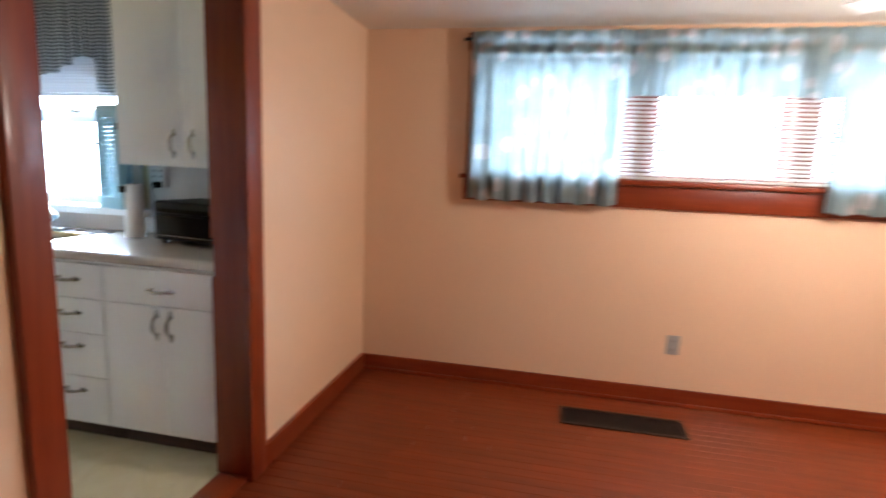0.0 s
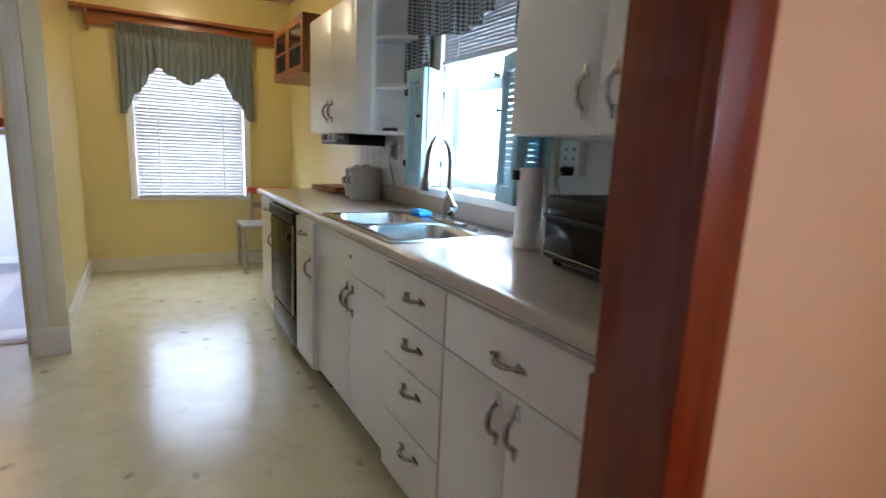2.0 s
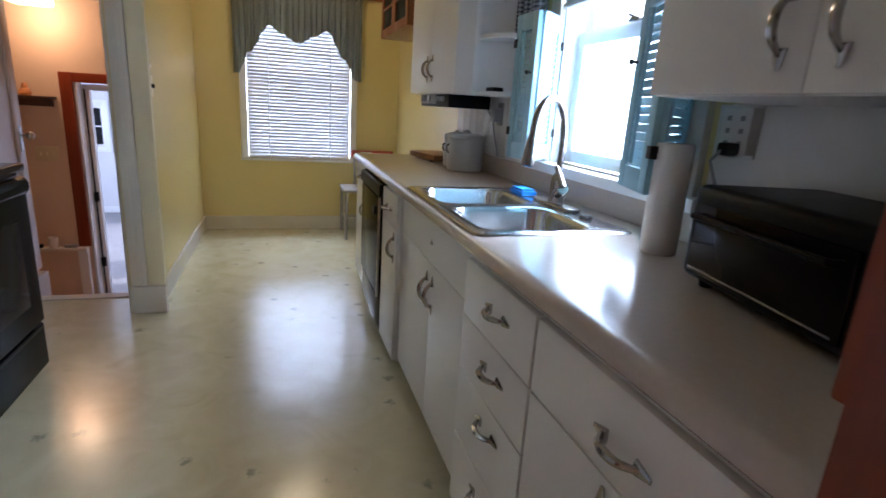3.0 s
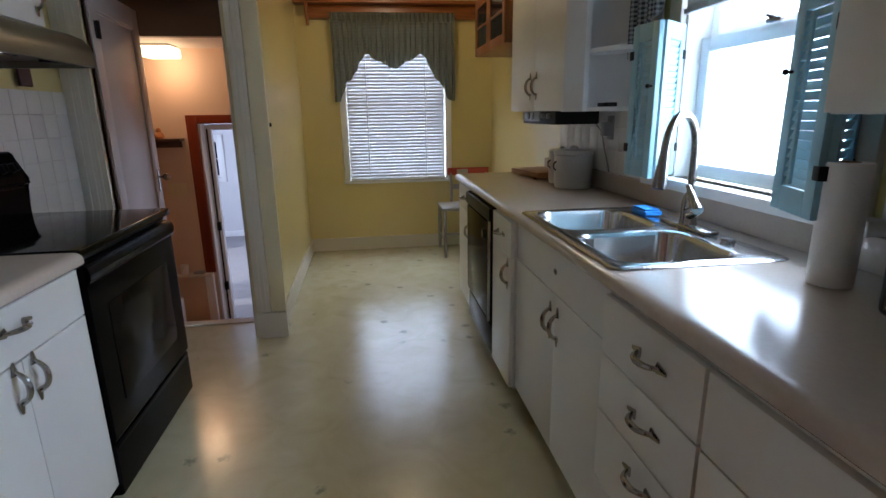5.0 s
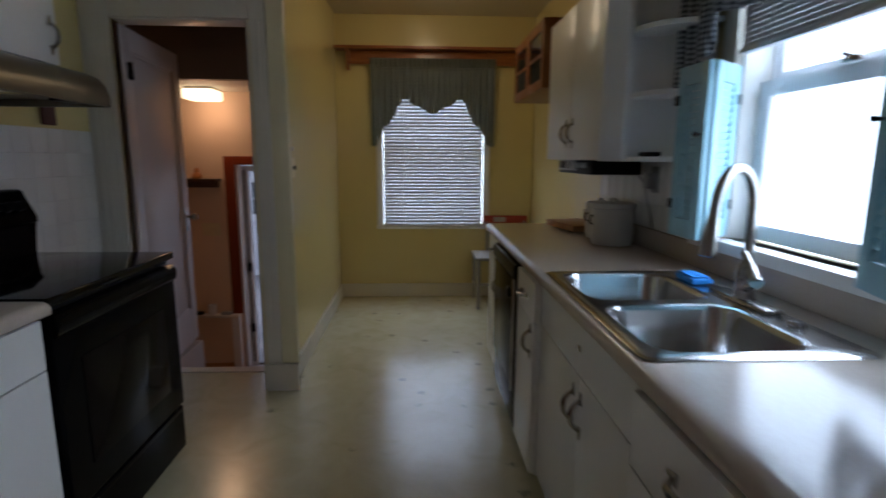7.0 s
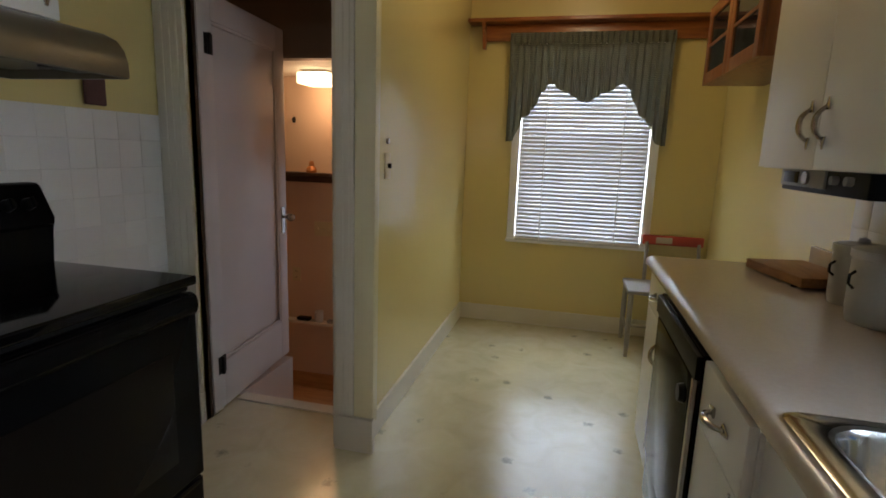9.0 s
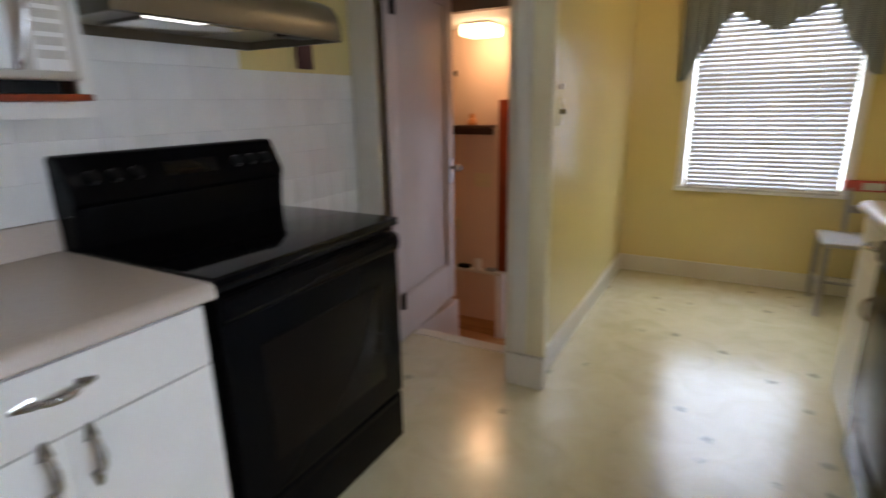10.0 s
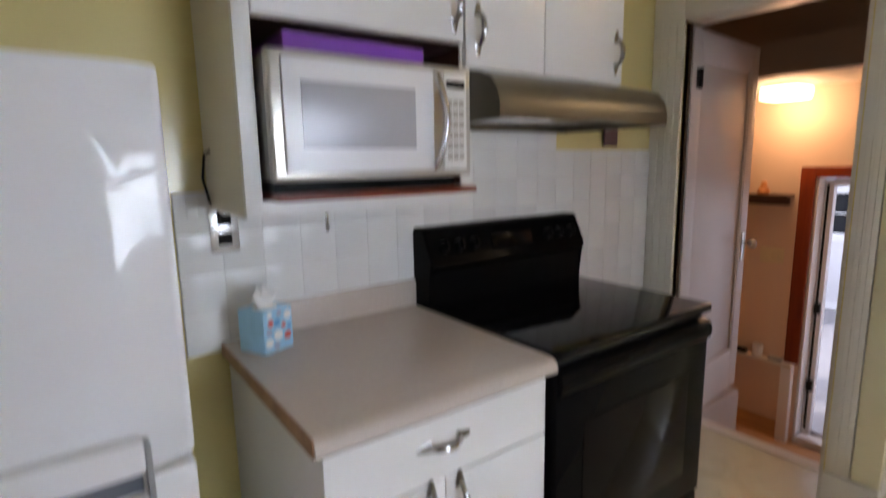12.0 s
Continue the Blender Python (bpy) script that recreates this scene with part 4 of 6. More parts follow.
c = base_cabinet(-1.716, -1.165, FACE - 0.008, "white painted cabinet with one wide drawer and two doors")
d = front_panel("drawer_front", c, -1.713, -1.168, 0.70, 0.858, FACE - 0.008)
handle(d, -1.425, FACE - 0.026, 0.767)
d = front_panel("cabinet_door", c, -1.713, -1.414, 0.11, 0.698, FACE - 0.008)
handle(d, -1.449, FACE - 0.026, 0.616, True)
d = front_panel("cabinet_door", c, -1.414, -1.168, 0.11, 0.698, FACE - 0.008)
handle(d, -1.379, FACE - 0.026, 0.616, True)


def dishwasher():
    t = thing("dishwasher", (-3.59, 1.78, 0), "black and dark glossy dishwasher under the counter", "dishwasher")
    x0, x1 = -3.922, -3.316
    part("body", cube(x0, x1, 1.80, 2.38, 0.1, 0.866, bev=0.003), black_plastic, t)
    part("front_frame", cube(x0 + 0.003, x1 - 0.003, 1.772, 1.80, 0.275, 0.866, bev=0.004), black_enamel, t)
    part("control_panel", cube(x0 + 0.006, x1 - 0.006, 1.758, 1.772, 0.80, 0.862, bev=0.005), black_plastic, t)
    part("door_panel", cube(x0 + 0.03, x1 - 0.03, 1.762, 1.774, 0.30, 0.79, bev=0.003), dish_front, t, "dark glossy door panel")
    part("kick_panel", cube(x0 + 0.01, x1 - 0.01, 1.776, 1.80, 0.115, 0.262, bev=0.004), black_enamel, t)
    bm = bmesh.new()
    rod(bm, (-3.43, 1.763, 0.72), (-3.43, 1.748, 0.72), 0.027, 0.022, seg=20)
    part("dial", bm, black_plastic, t, "round black dial")
    part("side_trim", cube(x1 - 0.028, x1 - 0.018, 1.757, 1.774, 0.29, 0.80, bev=0.002), chrome, t, "thin metal edge trim")


dishwasher()


def counter_profile(front, back):
    """Rounded nose and flat top of a post-formed worktop; front is its edge, back the wall's side."""
    s = 1 if back > front else -1
    pts = [(back, 0.87), (back, 0.91), (front + s * 0.035, 0.91), (front + s * 0.018, 0.9085), (front + s * 0.006, 0.902), (front, 0.893), (front, 0.876), (front + s * 0.006, 0.870), (front + s * 0.02, 0.868)]
    return pts


def north_counter():
    """Worktop with a cut-out for the sink."""
    t = thing("worktop", (-2.8, 1.77, 0.87), "long beige speckled laminate worktop with a rounded front edge", "counter")
    bm = bmesh.new()
    extrude_profile(bm, counter_profile(1.778, 1.85), "x", -4.41, -1.158)
    bx(bm, -4.41, -2.93, 1.85, NORTH, 0.87, 0.91)
    bx(bm, -2.165, -1.134, 1.85, NORTH, 0.87, 0.91)
    bx(bm, -2.93, -2.165, 2.27, NORTH, 0.87, 0.91)
    part("top", bm, laminate, t)
    part("backsplash", cube(-4.41, -1.134, 2.396, NORTH, 0.91, 1.0, bev=0.006), laminate, t)


north_counter()


def sink():
    t = thing("kitchen_sink", (-2.57, 2.08, 0.91), "double bowl stainless steel sink set into the worktop", "sink")
    X0, X1, Y0, Y1 = -2.962, -2.132, 1.8, 2.305

    def loop(x0, x1, y0, y1, r, z, n=6):
        pts = []
        for cx, cy, a0 in ((x1 - r, y1 - r, 0), (x0 + r, y1 - r, 90), (x0 + r, y0 + r, 180), (x1 - r, y0 + r, 270)):
            for k in range(n + 1):
                a = radians(a0 + 90 * k / n)
                pts.append((cx + r * math.cos(a), cy + r * math.sin(a), z))
        return pts

    def bridge(bm, a, b):
        n = len(a)
        for k in range(n):
            bm.faces.new((a[k], a[(k + 1) % n], b[(k + 1) % n], b[k]))
    bowls = ((-2.925, -2.575), (-2.52, -2.172))
    bm = bmesh.new()
    rim = [bm.verts.new(p) for p in loop(X0, X1, Y0, Y1, 0.03, 0.9125)]
    rim2 = [bm.verts.new(p) for p in loop(X0 + 0.008, X1 - 0.008, Y0 + 0.008, Y1 - 0.008, 0.026, 0.917)]
    bridge(bm, rim, rim2)
    edges = [bm.edges.get((rim2[k], rim2[(k + 1) % len(rim2)])) for k in range(len(rim2))]
    for a, b in bowls:
        h = [bm.verts.new(p) for p in loop(a - 0.006, b + 0.006, 1.838, 2.205, 0.075, 0.917)]
        edges += [bm.edges.new((h[k], h[(k + 1) % len(h)])) for k in range(len(h))]
    bmesh.ops.triangle_fill(bm, edges=edges, use_beauty=True)
    part("rim", bm, steel, t)
    for a, b in bowls:
        bm = bmesh.new()
        prev = None
        for inset, z, r in ((-0.006, 0.917, 0.075), (0.002, 0.914, 0.07), (0.008, 0.90, 0.068), (0.018, 0.79, 0.065), (0.032, 0.757, 0.06), (0.06, 0.745, 0.05), (0.12, 0.741, 0.03)):
            cur = [bm.verts.new(p) for p in loop(a + inset, b - inset, 1.844 + inset, 2.199 - inset, r, z)]
            if prev:
                bridge(bm, prev, cur)
            prev = cur
        bm.faces.new(prev)
        part("bowl", bm, steel, t)
        bm = bmesh.new()
        lathe(bm, [(0.0, 0.742), (0.03, 0.742), (0.038, 0.745), (0.043, 0.7435), (0.043, 0.741)], ((a + b) / 2, 2.02, 0), 20)
        part("drain", bm, chrome, t)
    bm = bmesh.new()
    lathe(bm, [(0.0, 0.93), (0.018, 0.929), (0.021, 0.925), (0.021, 0.917)], (-2.33, 2.255, 0), 18)
    part("hole_cover", bm, nickel, t)


sink()


def faucet():
    t = thing("kitchen_faucet", (-2.545, 2.265, 0.917), "brushed nickel gooseneck faucet with a pull down spray head", "faucet")
    cx, cy = -2.545, 2.262
    bm = bmesh.new()
    bx(bm, cx - 0.13, cx + 0.13, cy - 0.028, cy + 0.028, 0.917, 0.929, bev=0.006)
    part("deck_plate", bm, nickel, t)
    bm = bmesh.new()
    lathe(bm, [(0.0, 0.929), (0.029, 0.929), (0.026, 0.945), (0.025, 1.0), (0.022, 1.02), (0.014, 1.035), (0.0, 1.036)], (cx, cy, 0), 24)
    part("body", bm, nickel, t)
    dirx, diry = 0.57, -0.82
    pts = [(cx, cy, 1.02), (cx, cy, 1.09), (cx, cy, 1.17)]
    R = 0.112
    for k in range(1, 13):
        a = math.pi * k / 12
        u = R - R * math.cos(a)
        pts.append((cx + dirx * u, cy + diry * u, 1.17 + 0.118 * math.sin(a)))
    part("gooseneck", tube(bmesh.new(), pts, 0.0125, 14), nickel, t)
    u = 2 * R
    ex, ey = cx + dirx * u, cy + diry * u
    bm = bmesh.new()
    tube(bm, [(ex, ey, 1.172), (ex + 0.006, ey - 0.007, 1.13), (ex + 0.012, ey - 0.014, 1.085), (ex + 0.014, ey - 0.017, 1.072)], [0.0135, 0.017, 0.021, 0.019], 16)
    part("spray_head", bm, nickel, t, "tapered spray head with a dark button")
    bm = bmesh.new()
    rod(bm, (cx + 0.012, cy - 0.004, 0.965), (cx + 0.075, cy - 0.02, 0.992), 0.021, 0.019, seg=16)
    tube(bm, [(cx + 0.07, cy - 0.019, 0.99), (cx + 0.045, cy - 0.02, 1.025), (cx + 0.012, cy - 0.02, 1.06)], [0.017, 0.011, 0.008], 10)
    part("lever", bm, nickel, t)


faucet()
bm = bmesh.new()
bx(bm, -2.85, -2.735, 2.215, 2.285, 0.918, 0.936, bev=0.008)
bx(bm, -2.845, -2.745, 2.222, 2.277, 0.936, 0.943, bev=0.003)
single("sponge", bm, sponge_blue, "bright blue scouring sponge on the sink rim", "sponge")


# ---- wall cabinets, north ----
def wall_cabinet_right():
    c = thing("wall_cabinet", (-1.53, 2.09, 1.3), "white painted two door wall cabinet beside the window", "cabinet", "kitchen wall cabinets")
    part("body", cube(-1.885, -1.134, 2.098, NORTH, 1.288, 2.3, bev=0.002), enamel, c)
    d = front_panel("cabinet_door", c, -1.883, -1.524, 1.29, 2.28, 2.098)
    handle(d, -1.573, 2.078, 1.395, True)
    d = front_panel("cabinet_door", c, -1.524, -1.165, 1.29, 2.28, 2.098)
    handle(d, -1.472, 2.078, 1.395, True)


def wall_cabinet_left():
    c = thing("wall_cabinet", (-3.7, 2.10, 1.315), "white painted two door wall cabinet ending in open curved shelves", "cabinet", "kitchen wall cabinets")
    part("body", cube(-4.16, -3.295, 2.105, NORTH, 1.305, 2.03, bev=0.002), enamel, c)
    d = front_panel("cabinet_door", c, -4.158, -3.715, 1.307, 2.015, 2.105)
    handle(d, -3.765, 2.085, 1.43, True)
    d = front_panel("cabinet_door", c, -3.715, -3.30, 1.307, 2.015, 2.105)
    handle(d, -3.665, 2.085, 1.43, True)
    def upright(name, pts, z0, z1):
        """A post or curved board of constant plan."""
        bm = bmesh.new()
        lo = [bm.verts.new((x, y, z0)) for x, y in pts]
        hi = [bm.verts.new((x, y, z1)) for x, y in pts]
        n = len(pts)
        for k in range(n):
            bm.faces.new((lo[k], lo[(k + 1) % n], hi[(k + 1) % n], hi[k]))
        bm.faces.new(list(reversed(lo)))
        bm.faces.new(hi)
        return part(name, bm, enamel, c)
    upright("end_panel", [(-3.296, 2.083), (-3.278, 2.083), (-3.207, 2.146), (-3.207, 2.168), (-3.272, 2.168), (-3.272, NORTH), (-3.296, NORTH)], 1.30, 2.04)
    bow = [radians(90 * k / 12) for k in range(13)]
    upright("curved_back", [(-3.058 - 0.21 * math.cos(a), 2.19 + 0.21 * math.sin(a)) for a in bow] + [(-3.058, 2.408), (-3.271, 2.408), (-3.271, 2.19)], 1.302, 2.038)
    for z in (1.30, 1.54, 1.777, 2.02):
        bm = bmesh.new()
        pts = [(-3.27, 2.404), (-3.27, 2.17), (-3.205, 2.17)] + [(-3.205 + 0.185 * math.sin(a), 2.404 - 0.234 * math.cos(a)) for a in bow[1:]]
        lo = [bm.verts.new((x, y, z)) for x, y in pts]
        hi = [bm.verts.new((x, y, z + 0.018)) for x, y in pts]
        n = len(pts)
        bm.faces.new(list(reversed(lo)))
        bm.faces.new(hi)
        for k in range(n):
            bm.faces.new((lo[k], lo[(k + 1) % n], hi[(k + 1) % n], hi[k]))
        part("shelf", bm, enamel, c)
    return c


wall_cabinet_right()
wall_cabinet_left()
bm = bmesh.new()
bx(bm, -3.20, -3.10, 2.21, 2.255, 1.3185, 1.336, bev=0.004)
single("remote_control", bm, black_plastic, "small black plastic remote on the open shelf", "remote")


def undercabinet_radio():
    t = thing("under_cabinet_radio", (-3.78, 2.2, 1.31), "black and silver radio fixed under the wall cabinet", "radio")
    part("case", cube(-4.04, -3.50, 2.13, 2.36, 1.238, 1.304, bev=0.006), black_plastic, t)
    part("faceplate", cube(-4.03, -3.72, 2.122, 2.132, 1.253, 1.308, bev=0.003), grey_plastic, t, "grey faceplate")
    for k, x in enumerate((-3.83, -3.66, -3.58)):
        bm = bmesh.new()
        rod(bm, (x, 2.131, 1.28), (x, 2.113, 1.28), 0.019 if k == 0 else 0.012, seg=16)
        part("knob", bm, chrome if k == 0 else grey_plastic, t)
    part("display", cube(-4.0, -3.89, 2.119, 2.124, 1.263, 1.298, bev=0.001), black_glass, t)
    bm = bmesh.new()
    tube(bm, [(-3.52, 2.34, 1.255), (-3.505, 2.38, 1.2), (-3.50, 2.395, 1.12), (-3.46, 2.40, 1.04), (-3.44, 2.40, 1.005)], 0.004, 8)
    part("cord", bm, grey_plastic, t)


undercabinet_radio()


def outlet(name, at, face, mat, label, w=0.07, h=0.115, sockets=True, turned=0):
    """Cover plate with two sockets; face: the way it looks, as (axis, sign)."""
    t = thing(name, at, label, "outlet")
    axis, s = face

    def b(u0, u1, d0, d1, z0, z1, bev=0.0015):
        d0, d1 = sorted((s * d0, s * d1))
        if axis == "y":
            return cube(at[0] + u0, at[0] + u1, at[1] + d0, at[1] + d1, at[2] + z0, at[2] + z1, bev=bev)
        return cube(at[0] + d0, at[0] + d1, at[1] + u0, at[1] + u1, at[2] + z0, at[2] + z1, bev=bev)
    part("cover_plate", b(-w / 2, w / 2, 0, 0.006, -h / 2, h / 2, 0.002), mat, t)
    if sockets:
        for z in (-0.026, 0.026):
            k = part("socket", b(-0.016, 0.016, 0.006, 0.010, z - 0.014, z + 0.014), mat, t)
            part("slot", b(-0.008, -0.005, 0.010, 0.0108, z - 0.006, z + 0.006, 0), black_plastic, k)
            part("slot", b(0.005, 0.008, 0.010, 0.0108, z - 0.006, z + 0.006, 0), black_plastic, k)
    return t


def wall_tap_outlet():
    t = outlet("wall_outlet", (-1.925, NORTH - 0.012, 1.225), ("y", -1), white_plastic, "white six way outlet adapter with a black plug", 0.09, 0.13)
    part("adapter", cube(-1.97, -1.88, NORTH - 0.045, NORTH - 0.014, 1.168, 1.282, bev=0.006), white_plastic, t)
    for x in (-1.945, -1.905):
        for z in (1.195, 1.225, 1.255):
            part("slot", cube(x - 0.006, x + 0.006, NORTH - 0.0465, NORTH - 0.044, z - 0.006, z + 0.006), grey_plastic, t)
    part("plug", cube(-1.93, -1.895, NORTH - 0.085, NORTH - 0.045, 1.165, 1.197, bev=0.008), black_plastic, t, "black plug")
    bm = bmesh.new()
    tube(bm, [(-1.915, NORTH - 0.08, 1.181), (-1.925, NORTH - 0.10, 1.15), (-1.915, NORTH - 0.09, 1.11), (-1.885, NORTH - 0.08, 1.04), (-1.775, NORTH - 0.09, 0.98), (-1.735, NORTH - 0.10, 0.93)], 0.004, 8)
    part("cord", bm, grey_plastic, t)


wall_tap_outlet()
t = outlet("wall_outlet", (-3.46, NORTH - 0.012, 1.22), ("y", -1), grey_plastic, "grey wall outlet with a plug under the cabinet", 0.07, 0.115)
part("plug", cube(-3.485, -3.435, NORTH - 0.06, NORTH - 0.022, 1.18, 1.25, bev=0.008), grey_plastic, t)


# ---- on the north worktop ----
def toaster_oven():
    t = thing("toaster_oven", (-1.5, 2.24, 0.91), "black countertop toaster oven with rounded corners", "toaster oven")
    x0, x1, y0, y1 = -1.755, -1.245, 2.095, 2.385
    part("case", cube(x0, x1, y0, y1, 0.928, 1.12, bev=0.022, seg=4), black_plastic, t)
    part("front_glass", cube(x0 + 0.03, x1 - 0.11, y0 - 0.008, y0 + 0.004, 0.945, 1.085, bev=0.005), oven_glass, t, "dark glass door")
    bm = bmesh.new()
    tube(bm, [(x0 + 0.05, y0 - 0.004, 1.062), (x0 + 0.055, y0 - 0.028, 1.062), (x1 - 0.135, y0 - 0.028, 1.062), (x1 - 0.13, y0 - 0.004, 1.062)], 0.0065, 8)
    part("door_handle", bm, black_plastic, t)
    part("control_panel", cube(x1 - 0.10, x1 - 0.012, y0 - 0.004, y0 + 0.004, 0.94, 1.10, bev=0.003), black_plastic, t)
    for z in (0.965, 1.02, 1.075):
        bm = bmesh.new()
        rod(bm, (x1 - 0.055, y0 - 0.003, z), (x1 - 0.055, y0 - 0.022, z), 0.017, 0.014, seg=16)
        part("dial", bm, grey_plastic, t)
    for x in (x0 + 0.04, x1 - 0.04):
        for y in (y0 + 0.04, y1 - 0.04):
            bm = bmesh.new()
            rod(bm, (x, y, 0.91), (x, y, 0.93), 0.014, 0.018, seg=12)
            part("foot", bm, black_plastic, t)
    part("trim_line", cube(x0 + 0.04, x1 - 0.12, y0 - 0.0095, y0 - 0.006, 0.953, 0.957), chrome, t)
    t.location, t.rotation_euler = (-1.468, 2.218, 0.91), (0, 0, radians(-10))


def towel_roll():
    t = thing("paper_towel_roll", (-1.955, 2.235, 0.91), "white roll of kitchen paper standing on the worktop", "paper towel")
    bm = bmesh.new()
    lathe(bm, [(0.02, 0.911), (0.044, 0.911), (0.046, 0.914), (0.046, 1.182), (0.044, 1.186), (0.02, 1.186), (0.02, 0.911)], (-1.955, 2.235, 0), 32)
    part("roll", bm, paper, t)
    bm = bmesh.new()
    lathe(bm, [(0.0205, 0.912), (0.0205, 1.187), (0.018, 1.187), (0.018, 0.912)], (-1.955, 2.235, 0), 24)
    part("core", bm, board_wood, t, "brown card core")


def crock(x, y, r, h, lidded, label):
    t = thing("stoneware_crock", (x, y, 0.91), label, "crock", "counter crocks")
    bm = bmesh.new()
    lathe(bm, [(0.0, 0.911), (r * 0.93, 0.911), (r * 0.97, 0.925), (r, 0.95), (r, 0.91 + h - 0.025), (r * 1.05, 0.91 + h - 0.02), (r * 1.05, 0.91 + h), (r * 0.94, 0.91 + h), (r * 0.93, 0.91 + h - 0.02), (r * 0.9, 0.93), (0.0, 0.925)], (x, y, 0), 36)
    body = part("jar", bm, stoneware, t)
    if lidded:
        bm = bmesh.new()
        lathe(bm, [(0.0, 0.915 + h + 0.02), (r * 0.2, 0.91 + h + 0.02), (r * 0.25, 0.91 + h + 0.008), (r * 0.9, 0.91 + h + 0.004), (r * 0.98, 0.91 + h - 0.002), (r * 0.9, 0.91 + h - 0.004), (0, 0.91 + h - 0.004)], (x, y, 0), 32)
        part("lid", bm, stoneware, body)
    bm = bmesh.new()
    tube(bm, [(x + 0.01, y - r * 0.99, 0.91 + h * 0.72), (x + 0.01, y - r - 0.012, 0.91 + h * 0.66), (x + 0.01, y - r - 0.012, 0.91 + h * 0.54), (x + 0.01, y - r * 0.99, 0.91 + h * 0.48)], 0.004, 8)
    part("clasp", bm, dark_metal, body)


toaster_oven()
towel_roll()
crock(-3.60, 2.275, 0.098, 0.195, True, "grey stoneware canister with a lid")
crock(-3.81, 2.29, 0.07, 0.18, True, "smaller grey stoneware canister with a lid")
bm = bmesh.new()
bx(bm, -0.17, 0.17, -0.11, 0.11, 0, 0.034, bev=0.004)
bmesh.ops.transform(bm, matrix=Matrix.Translation((-4.13, 2.27, 0.918)) @ Matrix.Rotation(radians(12), 4, "Z"), verts=bm.verts)
cb = thing("cutting_board", (-4.13, 2.27, 0.91), "thick brown wooden cutting board on small feet", "cutting board")
part("board", bm, board_wood, cb)
for dx, dy in ((-0.13, -0.08), (0.13, -0.07), (-0.13, 0.08), (0.13, 0.09)):
    bm = bmesh.new()
    rod(bm, (-4.13 + dx, 2.27 + dy, 0.91), (-4.13 + dx, 2.27 + dy, 0.92), 0.01, seg=10)
    part("foot", bm, black_plastic, cb)


# ---- south side: cabinet, range, refrigerator ----
SF = 0.304
c = thing("base_cabinet", (-2.31, SF, 0), "white painted base cabinet with one drawer and two doors", "cabinet")
part("body", cube(-2.597, -2.016, SOUTH + 0.004, SF - 0.001, 0.10, 0.868, bev=0.002), enamel, c)
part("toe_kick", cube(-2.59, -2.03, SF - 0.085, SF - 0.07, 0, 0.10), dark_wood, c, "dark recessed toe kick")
d = front_panel("drawer_front", c, -2.597, -2.014, 0.722, 0.865, SF - 0.001, 1)
handle(d, -2.283, SF + 0.018, 0.808, face=1)
d = front_panel("cabinet_door", c, -2.288, -2.014, 0.108, 0.72, SF - 0.001, 1)
handle(d, -2.247, SF + 0.018, 0.662, True, face=1)
d = front_panel("cabinet_door", c, -2.597, -2.288, 0.108, 0.72, SF - 0.001, 1)
handle(d, -2.323, SF + 0.018, 0.658, True, face=1)

t = thing("worktop", (-2.33, 0.0, 0.87), "short beige speckled laminate worktop beside the range", "counter")
bm = bmesh.new()
extrude_profile(bm, counter_profile(0.332, SOUTH + 0.002), "x", -2.626, -1.999)
part("top", bm, laminate, t)
part("backsplash", cube(-2.628, -2.135, SOUTH + 0.016, SOUTH + 0.038, 0.911, 1.0, bev=0.005), laminate, t)
part("edge_strip", cube(-1.9995, -1.996, SOUTH + 0.02, 0.325, 0.872, 0.908), board_wood, t, "thin brown edge strip")


